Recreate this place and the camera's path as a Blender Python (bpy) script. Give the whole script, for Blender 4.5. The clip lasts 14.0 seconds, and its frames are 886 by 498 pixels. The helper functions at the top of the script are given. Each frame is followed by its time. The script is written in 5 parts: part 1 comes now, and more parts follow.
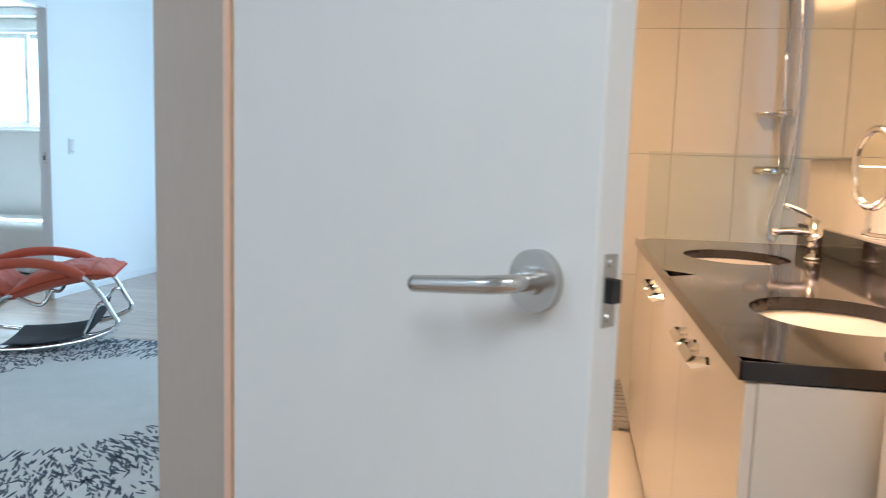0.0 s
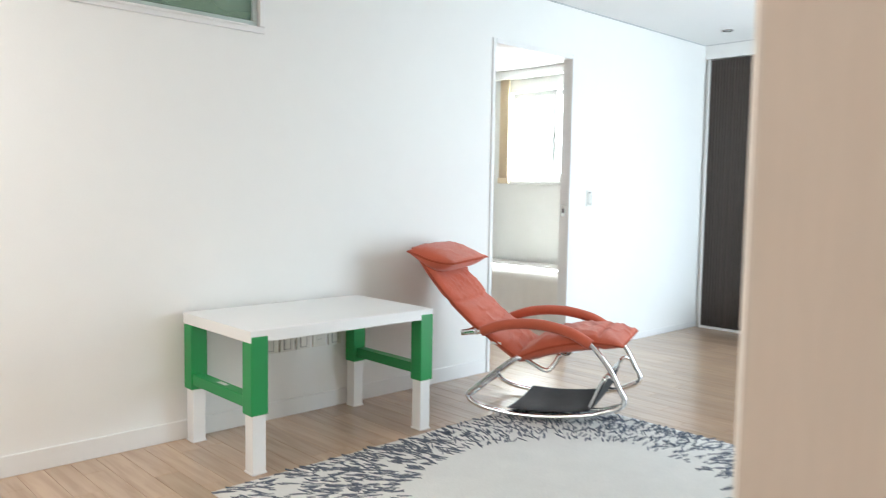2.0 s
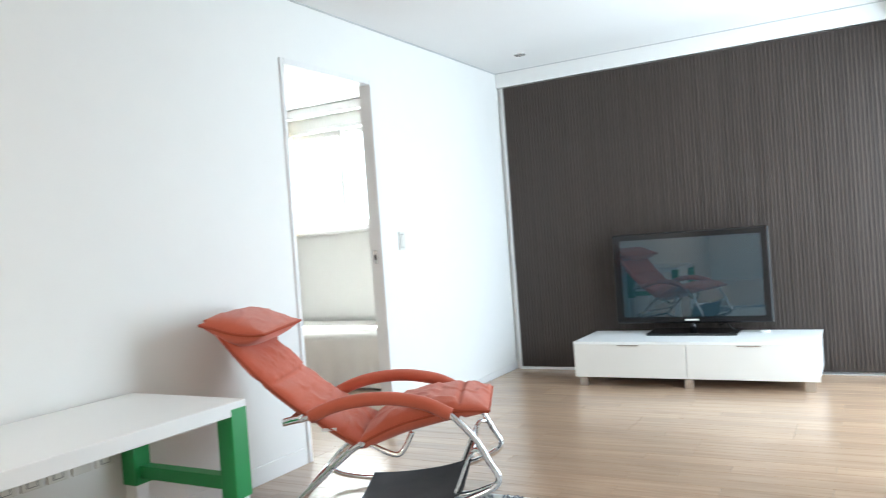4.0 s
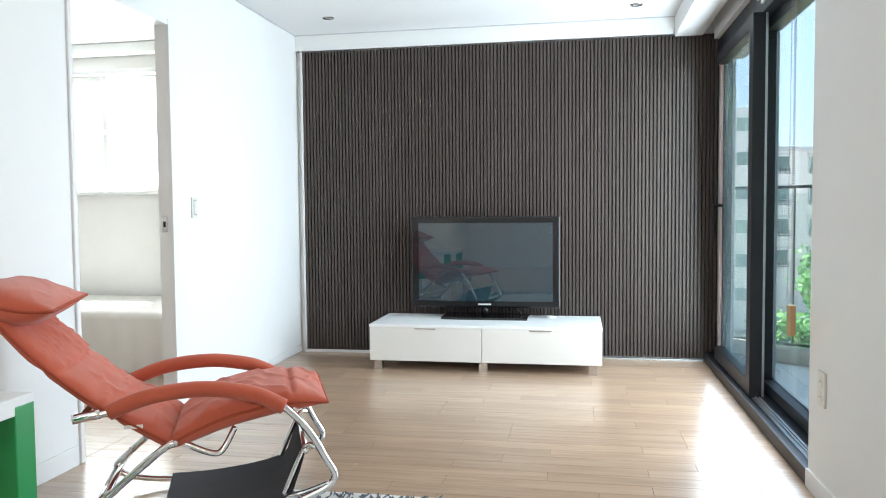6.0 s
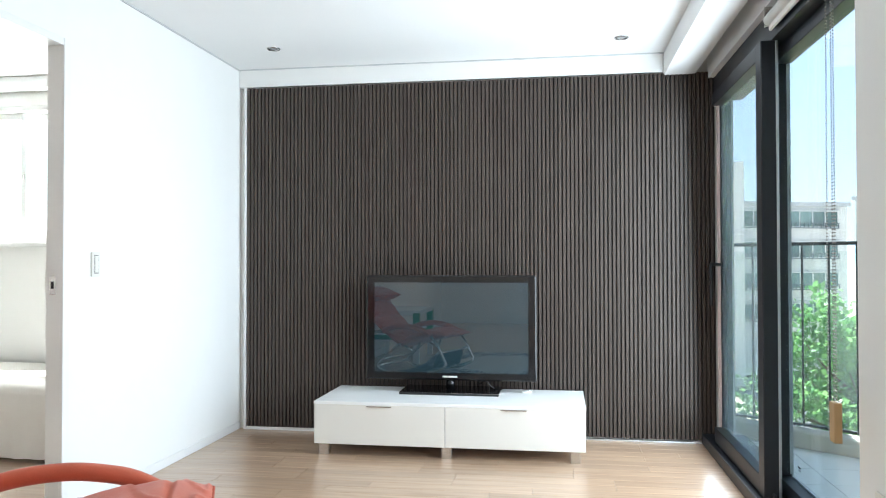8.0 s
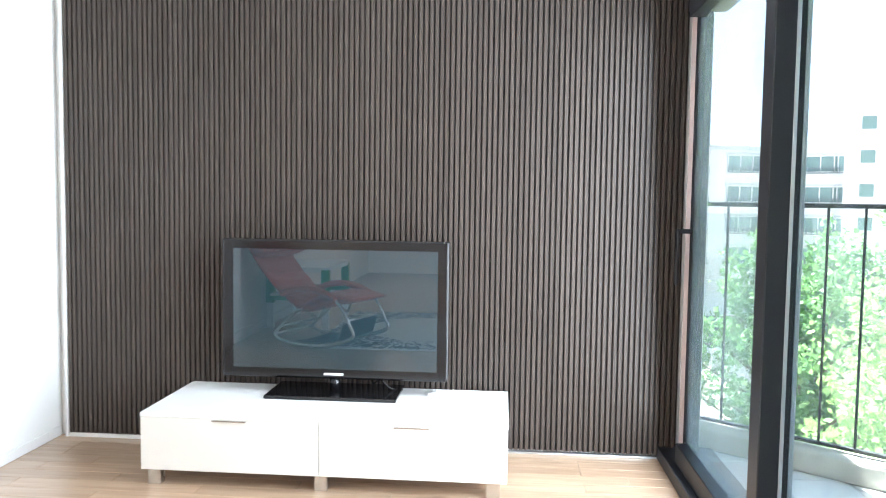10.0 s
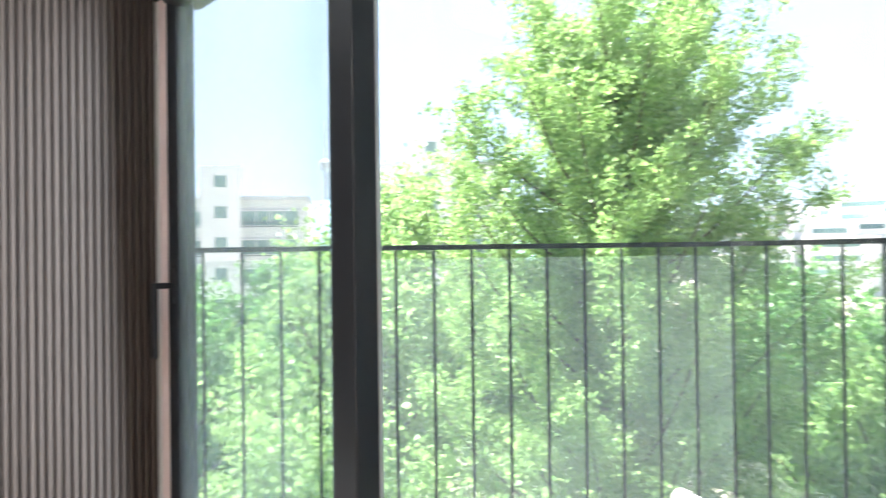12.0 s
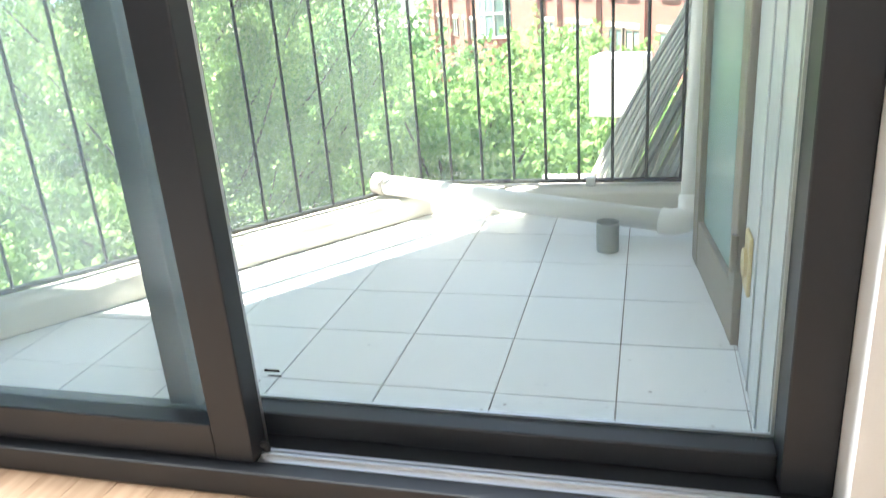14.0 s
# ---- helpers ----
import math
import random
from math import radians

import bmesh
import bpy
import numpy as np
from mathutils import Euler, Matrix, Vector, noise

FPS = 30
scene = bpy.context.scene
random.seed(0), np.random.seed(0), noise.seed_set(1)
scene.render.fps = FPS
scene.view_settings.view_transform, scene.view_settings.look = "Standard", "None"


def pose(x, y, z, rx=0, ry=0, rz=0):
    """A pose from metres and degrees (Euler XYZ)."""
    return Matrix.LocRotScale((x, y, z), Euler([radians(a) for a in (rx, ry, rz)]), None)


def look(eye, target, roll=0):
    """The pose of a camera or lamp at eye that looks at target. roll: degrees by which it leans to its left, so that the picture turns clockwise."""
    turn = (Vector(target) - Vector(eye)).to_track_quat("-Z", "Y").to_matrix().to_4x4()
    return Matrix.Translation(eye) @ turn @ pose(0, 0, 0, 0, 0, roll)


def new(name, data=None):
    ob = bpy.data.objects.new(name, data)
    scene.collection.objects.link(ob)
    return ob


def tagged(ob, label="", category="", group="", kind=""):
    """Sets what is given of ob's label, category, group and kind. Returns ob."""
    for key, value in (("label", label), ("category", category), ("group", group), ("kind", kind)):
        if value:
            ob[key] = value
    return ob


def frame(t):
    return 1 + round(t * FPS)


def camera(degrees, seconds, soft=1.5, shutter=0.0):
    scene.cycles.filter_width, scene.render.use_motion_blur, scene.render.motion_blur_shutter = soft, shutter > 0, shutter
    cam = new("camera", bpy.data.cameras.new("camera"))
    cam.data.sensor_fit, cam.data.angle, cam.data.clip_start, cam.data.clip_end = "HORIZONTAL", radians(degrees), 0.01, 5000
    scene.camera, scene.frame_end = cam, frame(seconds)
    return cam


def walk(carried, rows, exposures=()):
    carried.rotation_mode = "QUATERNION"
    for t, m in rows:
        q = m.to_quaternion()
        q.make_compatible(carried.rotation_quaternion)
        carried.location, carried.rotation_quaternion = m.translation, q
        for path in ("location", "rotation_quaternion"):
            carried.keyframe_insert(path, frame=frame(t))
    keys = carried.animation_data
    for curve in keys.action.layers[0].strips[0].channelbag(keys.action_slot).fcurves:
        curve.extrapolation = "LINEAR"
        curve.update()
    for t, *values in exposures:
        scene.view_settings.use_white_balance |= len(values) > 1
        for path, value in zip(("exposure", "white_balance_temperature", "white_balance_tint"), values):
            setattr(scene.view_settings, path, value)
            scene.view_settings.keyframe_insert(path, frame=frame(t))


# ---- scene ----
cam = camera(60.5, 14.0, soft=1.0, shutter=0.3)

PATH = [
    (0, (3.628, -6.686, 1.091), (3.305, -4.727, 0.854), 1.81),
    (0.3, (3.573, -6.634, 1.095), (3.141, -4.697, 0.846), 2.66),
    (0.5, (3.541, -6.600, 1.093), (3.057, -4.672, 0.876), 2.06),
    (1, (3.487, -6.438, 1.075), (2.661, -4.630, 0.849), 1.92),
    (1.5, (3.393, -6.270, 1.097), (2.173, -4.701, 0.874), 1.63),
    (2, (3.211, -6.055, 1.124), (1.764, -4.683, 0.973), 0.97),
    (2.5, (3.008, -5.892, 1.101), (1.464, -4.623, 1.028), 0.90),
    (3, (2.827, -5.755, 1.085), (1.292, -4.473, 1.055), -0.50),
    (3.5, (2.675, -5.663, 1.083), (1.387, -4.133, 1.079), -3.00),
    (4, (2.549, -5.606, 1.075), (1.569, -3.863, 1.053), -4.20),
    (4.2, (2.491, -5.579, 1.056), (1.631, -3.773, 1.032), -4.30),
    (6.3, (2.082, -5.445, 1.066), (1.738, -3.477, 0.964), -0.30),
    (6.5, (2.093, -5.383, 1.061), (1.733, -3.418, 0.968), -0.20),
    (7, (2.063, -5.167, 1.044), (1.752, -3.191, 1.037), 0.40),
    (7.5, (2.051, -5.005, 1.091), (1.743, -3.029, 1.117), 0.00),
    (8, (2.099, -4.793, 1.101), (1.798, -2.816, 1.135), -0.10),
    (8.2, (2.106, -4.701, 1.091), (1.826, -2.721, 1.116), -0.60),
    (10.3, (2.232, -3.402, 1.214), (2.120, -1.410, 1.080), 1.21),
    (10.5, (2.249, -3.275, 1.155), (2.199, -1.278, 1.064), 0.89),
    (11, (2.276, -2.965, 1.143), (2.496, -0.978, 1.086), 1.01),
    (11.5, (2.269, -2.726, 1.117), (3.010, -0.869, 1.139), 0.82),
    (12, (2.042, -2.659, 1.174), (3.359, -1.154, 1.190), -0.72),
    (12.5, (1.993, -2.459, 1.190), (3.617, -1.292, 1.203), -1.65),
    (13, (1.915, -2.272, 1.147), (3.733, -1.461, 0.955), -2.56),
    (13.5, (1.832, -2.138, 1.054), (3.692, -1.575, 0.579), -4.53),
    (14, (1.783, -2.089, 1.020), (3.588, -1.574, 0.330), -4.39),
]
EXPOSURE = [(0.0, 2.08, 4650, -2), (0.5, 2.2, 4900, -2), (1.0, 2.4, 5100, -2), (1.5, 2.5, 5600, 5), (2.0, 2.62, 5850, 6), (4.2, 2.6, 5800, 6),
            (6.5, 2.6, 5850, 6), (8.2, 2.62, 5900, 7), (10.3, 3.45, 6000, 11), (11.0, 3.65, 6100, 13), (11.5, 3.15, 6700, 16), (12.0, 2.85, 6400, 14), (12.5, 2.65, 5800, 7),
            (13.0, 2.6, 5800, 4), (14.0, 3.12, 6750, 13)]
walk(cam, [(t, look(eye, target, roll)) for t, eye, target, roll in PATH], EXPOSURE)

# ======== light ========
SUN_TO = Vector((-0.12, 0.42, 0.88)).normalized()
world = bpy.data.worlds.new("sky")
scene.world = world
world.use_nodes = True
_n = world.node_tree.nodes
_sky = _n.new("ShaderNodeTexSky")
_sky.sky_type = "NISHITA"
_sky.sun_disc = False
_sky.sun_elevation = math.asin(SUN_TO.z)
_sky.sun_rotation = math.atan2(SUN_TO.x, SUN_TO.y)
_sky.dust_density = 0.5
_veil = _n.new("ShaderNodeMix")                      # thin summer haze evens the sky out
_veil.data_type = "RGBA"
_veil.inputs["Factor"].default_value = 0.80
_veil.inputs["B"].default_value = (2.00, 2.36, 3.08, 1)
world.node_tree.links.new(_sky.outputs[0], _veil.inputs["A"])
world.node_tree.links.new(_veil.outputs["Result"], _n["Background"].inputs[0])
_n["Background"].inputs[1].default_value = 0.077


def sun_lamp():
    lamp = bpy.data.lights.new("sun", "SUN")
    lamp.energy, lamp.angle, lamp.color = 5.0, radians(0.55), (1.0, 0.95, 0.86)
    ob = new("sun", lamp)
    ob.matrix_world = look((0, 0, 20), Vector((0, 0, 20)) - SUN_TO)


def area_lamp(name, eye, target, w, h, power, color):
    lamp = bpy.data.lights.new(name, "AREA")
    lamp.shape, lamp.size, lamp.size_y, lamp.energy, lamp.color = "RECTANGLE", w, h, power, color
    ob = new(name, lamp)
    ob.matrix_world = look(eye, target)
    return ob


sun_lamp()
area_lamp("window_daylight", (2.945, -1.24, 1.10), (0.0, -1.30, 1.0), 2.2, 1.9, 16.0, (0.89, 0.96, 1.0))
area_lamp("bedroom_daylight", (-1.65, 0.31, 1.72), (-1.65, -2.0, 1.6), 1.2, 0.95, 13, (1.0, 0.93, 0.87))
# Unseen fill lamp, added to brighten the open door and the hall end.
area_lamp("hall_fill_lamp", (3.75, -7.45, 2.36), (3.75, -7.45, 0.0), 0.9, 0.9, 7.0, (1.0, 0.80, 0.62))
# Second added fill, out of view, lifts the near part of the left wall.
area_lamp("entry_fill_lamp", (1.0, -6.5, 2.36), (1.0, -6.5, 0.0), 0.9, 0.9, 8, (1.0, 0.92, 0.84))
area_lamp("bathroom_ceiling_lamp", (3.75, -4.6, 2.24), (3.75, -4.6, 0.0), 0.5, 0.5, 8.5, (1.0, 0.46, 0.16))
area_lamp("mirror_cabinet_lamp", (4.50, -4.6, 1.105), (4.50, -4.6, 0.0), 1.6, 0.05, 4.5, (1.0, 0.52, 0.34))


# ======== materials ========
def material(name, color, rough=0.5, metal=0.0, grain=0.05, scale=40.0, stain=0.06, bump=0.05, coat=0.0, spec=0.5, stretch=(1, 1, 1), piece=0.0, sheen=0.0):
    """A surface with fine grain, broad soft staining and a little relief."""
    m = bpy.data.materials.new(name)
    m.use_nodes = True
    nt = m.node_tree
    b = nt.nodes["Principled BSDF"]
    b.inputs["Metallic"].default_value = metal
    b.inputs["Coat Weight"].default_value = coat
    b.inputs["Specular IOR Level"].default_value = spec
    b.inputs["Sheen Weight"].default_value = sheen
    co = nt.nodes.new("ShaderNodeTexCoord")
    mp = nt.nodes.new("ShaderNodeMapping")
    mp.inputs["Scale"].default_value = stretch
    nt.links.new(co.outputs["Object"], mp.inputs["Vector"])
    fine = nt.nodes.new("ShaderNodeTexNoise")
    fine.inputs["Scale"].default_value, fine.inputs["Detail"].default_value = scale, 6
    broad = nt.nodes.new("ShaderNodeTexNoise")
    broad.inputs["Scale"].default_value, broad.inputs["Detail"].default_value = max(scale * 0.05, 0.6), 3
    for t in (fine, broad):
        nt.links.new(mp.outputs[0], t.inputs["Vector"])
    add = nt.nodes.new("ShaderNodeMath")
    add.operation = "MULTIPLY_ADD"
    nt.links.new(fine.outputs[0], add.inputs[0])
    add.inputs[1].default_value = grain * 2
    mul = nt.nodes.new("ShaderNodeMath")
    mul.operation = "MULTIPLY_ADD"
    nt.links.new(broad.outputs[0], mul.inputs[0])
    mul.inputs[1].default_value, mul.inputs[2].default_value = stain * 2, 1 - grain - stain
    nt.links.new(mul.outputs[0], add.inputs[2])
    value = add.outputs[0]
    if piece:
        info = nt.nodes.new("ShaderNodeObjectInfo")
        pm = nt.nodes.new("ShaderNodeMath")
        pm.operation = "MULTIPLY_ADD"
        nt.links.new(info.outputs["Random"], pm.inputs[0])
        pm.inputs[1].default_value, pm.inputs[2].default_value = piece * 2, 1 - piece
        pv = nt.nodes.new("ShaderNodeMath")
        pv.operation = "MULTIPLY"
        nt.links.new(pm.outputs[0], pv.inputs[0])
        nt.links.new(value, pv.inputs[1])
        value = pv.outputs[0]
    mix = nt.nodes.new("ShaderNodeVectorMath")
    mix.operation = "SCALE"
    mix.inputs[0].default_value = color
    nt.links.new(value, mix.inputs["Scale"])
    nt.links.new(mix.outputs[0], b.inputs["Base Color"])
    rr = nt.nodes.new("ShaderNodeMath")
    rr.operation = "MULTIPLY_ADD"
    nt.links.new(broad.outputs[0], rr.inputs[0])
    rr.inputs[1].default_value, rr.inputs[2].default_value = rough * 0.3, rough * 0.85
    nt.links.new(rr.outputs[0], b.inputs["Roughness"])
    if bump:
        bp = nt.nodes.new("ShaderNodeBump")
        bp.inputs["Strength"].default_value, bp.inputs["Distance"].default_value = bump, 0.004
        nt.links.new(fine.outputs[0], bp.inputs["Height"])
        nt.links.new(bp.outputs[0], b.inputs["Normal"])
    return m


def wood_material(name, dark, light, rough, along=(1.6, 22, 22), piece=0.2):
    """Boards with long grain: streaks stretched along one axis, each board in its own shade."""
    m = material(name, light, rough, grain=0.0, stain=0.0, bump=0.0)
    nt = m.node_tree
    b = nt.nodes["Principled BSDF"]
    co = nt.nodes.new("ShaderNodeTexCoord")
    info = nt.nodes.new("ShaderNodeObjectInfo")
    off = nt.nodes.new("ShaderNodeVectorMath")
    off.operation = "MULTIPLY_ADD"
    off.inputs[1].default_value = (31, 47, 11)
    cmb = nt.nodes.new("ShaderNodeCombineXYZ")
    for i in range(3):
        nt.links.new(info.outputs["Random"], cmb.inputs[i])
    nt.links.new(cmb.outputs[0], off.inputs[0])
    nt.links.new(co.outputs["Object"], off.inputs[2])
    mp = nt.nodes.new("ShaderNodeMapping")
    mp.inputs["Scale"].default_value = along
    nt.links.new(off.outputs[0], mp.inputs["Vector"])
    n1 = nt.nodes.new("ShaderNodeTexNoise")
    n1.inputs["Scale"].default_value, n1.inputs["Detail"].default_value, n1.inputs["Distortion"].default_value = 1.6, 8, 0.6
    nt.links.new(mp.outputs[0], n1.inputs["Vector"])
    ramp = nt.nodes.new("ShaderNodeValToRGB")
    ramp.color_ramp.elements[0].position, ramp.color_ramp.elements[0].color = 0.33, (*dark, 1)
    ramp.color_ramp.elements[1].position, ramp.color_ramp.elements[1].color = 0.62, (*light, 1)
    nt.links.new(n1.outputs[0], ramp.inputs[0])
    pm = nt.nodes.new("ShaderNodeMath")
    pm.operation = "MULTIPLY_ADD"
    pm.inputs[1].default_value, pm.inputs[2].default_value = piece * 2, 1 - piece
    nt.links.new(info.outputs["Random"], pm.inputs[0])
    sc = nt.nodes.new("ShaderNodeVectorMath")
    sc.operation = "SCALE"
    nt.links.new(ramp.outputs[0], sc.inputs[0])
    nt.links.new(pm.outputs[0], sc.inputs["Scale"])
    nt.links.new(sc.outputs[0], b.inputs["Base Color"])
    bp = nt.nodes.new("ShaderNodeBump")
    bp.inputs["Strength"].default_value, bp.inputs["Distance"].default_value = 0.06, 0.002
    nt.links.new(n1.outputs[0], bp.inputs["Height"])
    nt.links.new(bp.outputs[0], b.inputs["Normal"])
    return m


def glass_material(name, tint=(1, 1, 1), rough=0.0, haze=0.0, haze_color=(0.8, 0.85, 0.85)):
    """Thin pane: clear with a surface reflection; haze mixes in a translucent milky veil."""
    m = bpy.data.materials.new(name)
    m.use_nodes = True
    nt = m.node_tree
    nt.nodes.remove(nt.nodes["Principled BSDF"])
    out = nt.nodes["Material Output"]
    tr = nt.nodes.new("ShaderNodeBsdfTransparent")
    tr.inputs[0].default_value = (*tint, 1)
    gl = nt.nodes.new("ShaderNodeBsdfGlossy")
    gl.inputs["Roughness"].default_value = rough
    lw = nt.nodes.new("ShaderNodeLayerWeight")
    lw.inputs[0].default_value = 0.5
    pw = nt.nodes.new("ShaderNodeMath")
    pw.operation = "POWER"
    pw.inputs[1].default_value = 5.0
    nt.links.new(lw.outputs["Facing"], pw.inputs[0])
    fr = nt.nodes.new("ShaderNodeMath")
    fr.operation = "MULTIPLY_ADD"
    fr.inputs[1].default_value, fr.inputs[2].default_value = 0.5, 0.02
    nt.links.new(pw.outputs[0], fr.inputs[0])
    mx = nt.nodes.new("ShaderNodeMixShader")
    nt.links.new(fr.outputs[0], mx.inputs[0])
    nt.links.new(tr.outputs[0], mx.inputs[1])
    nt.links.new(gl.outputs[0], mx.inputs[2])
    last = mx
    if haze:
        df = nt.nodes.new("ShaderNodeBsdfTranslucent")
        df.inputs[0].default_value = (*haze_color, 1)
        mh = nt.nodes.new("ShaderNodeMixShader")
        co = nt.nodes.new("ShaderNodeTexCoord")
        no = nt.nodes.new("ShaderNodeTexNoise")
        no.inputs["Scale"].default_value = 1.3
        nt.links.new(co.outputs["Object"], no.inputs["Vector"])
        ma = nt.nodes.new("ShaderNodeMath")
        ma.operation = "MULTIPLY"
        ma.inputs[1].default_value = haze * 2
        nt.links.new(no.outputs[0], ma.inputs[0])
        nt.links.new(ma.outputs[0], mh.inputs[0])
        nt.links.new(mx.outputs[0], mh.inputs[1])
        nt.links.new(df.outputs[0], mh.inputs[2])
        last = mh
    nt.links.new(last.outputs[0], out.inputs[0])
    return m


WALL = material("white_wallpaper", (0.80, 0.80, 0.78), 0.85, grain=0.02, scale=160, stain=0.015, bump=0.06, spec=0.3)
CEIL = material("white_ceiling_paint", (0.80, 0.80, 0.79), 0.9, grain=0.015, scale=120, stain=0.01, bump=0.03, spec=0.3)
TRIM = material("white_painted_wood", (0.78, 0.78, 0.77), 0.45, grain=0.01, scale=60, stain=0.02, bump=0.01)
JAMB = material("beige_frame_film", (0.43, 0.40, 0.365), 0.45, grain=0.05, scale=25, stain=0.05, bump=0.02, stretch=(7, 7, 0.8))
DOORP = material("white_door_laminate", (0.76, 0.76, 0.75), 0.42, grain=0.015, scale=25, stain=0.03, bump=0.015, stretch=(6, 6, 1))
SLAT = material("dark_brown_slat", (0.068, 0.054, 0.046), 0.45, grain=0.08, scale=30, stain=0.05, bump=0.05, spec=0.3, stretch=(8, 8, 0.6), piece=0.1)
SLATBACK = material("dark_backing", (0.016, 0.013, 0.012), 0.7, grain=0.05)
PLANK = wood_material("oak_laminate", (0.37, 0.243, 0.157), (0.475, 0.333, 0.224), 0.24, piece=0.10)
PLANK.node_tree.nodes["Principled BSDF"].inputs["Coat Weight"].default_value = 0.7
PLANK.node_tree.nodes["Principled BSDF"].inputs["Coat Roughness"].default_value = 0.28
GAP = material("floor_joint", (0.16, 0.10, 0.065), 0.6)
FRAME = material("dark_grey_window_frame", (0.016, 0.019, 0.024), 0.42, grain=0.06, scale=50, stain=0.08, bump=0.01)
GASKET = material("black_gasket", (0.012, 0.012, 0.013), 0.6)
ALU = material("brushed_aluminium", (0.62, 0.63, 0.64), 0.35, metal=1.0, grain=0.06, scale=60, stretch=(8, 0.5, 8), bump=0.02)
STEEL = material("brushed_steel", (0.56, 0.55, 0.53), 0.26, metal=1.0, grain=0.05, scale=80, stretch=(0.6, 9, 9), bump=0.02)
CHROME = material("chrome", (0.78, 0.79, 0.80), 0.07, metal=1.0, grain=0.01, bump=0.0)
FABRIC = material("rust_orange_fabric", (0.49, 0.110, 0.060), 0.85, grain=0.08, scale=220, stain=0.10, bump=0.22, spec=0.25, sheen=0.25)
FABRICD = material("rust_orange_piping", (0.36, 0.075, 0.04), 0.85, grain=0.08, scale=220, stain=0.06, bump=0.2, spec=0.2)
SLING = material("black_canvas", (0.020, 0.022, 0.027), 0.8, grain=0.10, scale=180, stain=0.2, bump=0.2)
WHITEL = material("white_lacquer", (0.80, 0.80, 0.79), 0.38, grain=0.006, scale=30, stain=0.012, bump=0.004)
CREAM = material("cream_lacquer_front", (0.71, 0.69, 0.64), 0.30, grain=0.006, scale=30, stain=0.012, bump=0.004)
GREEN = material("green_lacquer", (0.022, 0.26, 0.065), 0.4, grain=0.02, scale=40, stain=0.03, bump=0.01)
TVBLACK = material("glossy_black_plastic", (0.008, 0.008, 0.009), 0.12, grain=0.02, bump=0.0)
BLIND = material("white_blind_fabric", (0.75, 0.74, 0.70), 0.8, grain=0.04, scale=150, bump=0.08)
BEAD = material("steel_beads", (0.22, 0.21, 0.19), 0.4, metal=0.6)
PLY = material("light_plywood", (0.42, 0.28, 0.13), 0.6, grain=0.08, scale=20, stretch=(6, 6, 1))
PLASTIC = material("ivory_plastic", (0.70, 0.69, 0.64), 0.4, grain=0.01, stain=0.02, bump=0.0)
PLASTICD = material("grey_plastic", (0.25, 0.25, 0.24), 0.5)
PINK = material("pale_pink_daylight", (0.88, 0.74, 0.71), 0.5, grain=0.03, stain=0.05)
LINEN = material("white_linen", (0.80, 0.78, 0.74), 0.9, grain=0.03, scale=200, stain=0.03, bump=0.15)
CURTAIN = material("cream_curtain", (0.72, 0.60, 0.42), 0.9, grain=0.04, scale=200, bump=0.1)
STONE = material("black_polished_granite", (0.022, 0.019, 0.018), 0.06, grain=0.35, scale=300, stain=0.2, bump=0.0)
PORCELAIN = material("white_porcelain", (0.80, 0.79, 0.77), 0.10, grain=0.004, stain=0.01, bump=0.0)
WALLTILE = material("cream_gloss_wall_tile", (0.76, 0.735, 0.67), 0.10, grain=0.01, scale=15, stain=0.03, bump=0.01, piece=0.03)
GROUT = material("grey_grout", (0.45, 0.43, 0.39), 0.9, grain=0.1)
TILE = material("pale_grey_balcony_tile", (0.74, 0.76, 0.77), 0.45, grain=0.05, scale=35, stain=0.06, bump=0.04, piece=0.04)


def speckle(m, scale, amount, color):
    """Small flecks scattered over a surface."""
    nt = m.node_tree
    b = nt.nodes["Principled BSDF"]
    src = b.inputs["Base Color"].links[0].from_socket
    co = nt.nodes.new("ShaderNodeNewGeometry")
    vo = nt.nodes.new("ShaderNodeTexVoronoi")
    vo.inputs["Scale"].default_value = scale
    nt.links.new(co.outputs["Position"], vo.inputs["Vector"])
    lt = nt.nodes.new("ShaderNodeMath")
    lt.operation = "LESS_THAN"
    nt.links.new(vo.outputs["Distance"], lt.inputs[0])
    rnd = nt.nodes.new("ShaderNodeSeparateColor")
    nt.links.new(vo.outputs["Color"], rnd.inputs[0])
    size = nt.nodes.new("ShaderNodeMath")
    size.operation = "MULTIPLY"
    size.inputs[1].default_value = amount
    nt.links.new(rnd.outputs[0], size.inputs[0])
    nt.links.new(size.outputs[0], lt.inputs[1])
    part_on = nt.nodes.new("ShaderNodeMath")
    part_on.operation = "MULTIPLY"
    nt.links.new(lt.outputs[0], part_on.inputs[0])
    nt.links.new(rnd.outputs[1], part_on.inputs[1])
    mx = nt.nodes.new("ShaderNodeMix")
    mx.data_type = "RGBA"
    nt.links.new(part_on.outputs[0], mx.inputs["Factor"])
    nt.links.new(src, mx.inputs["A"])
    mx.inputs["B"].default_value = (*color, 1)
    nt.links.new(mx.outputs["Result"], b.inputs["Base Color"])


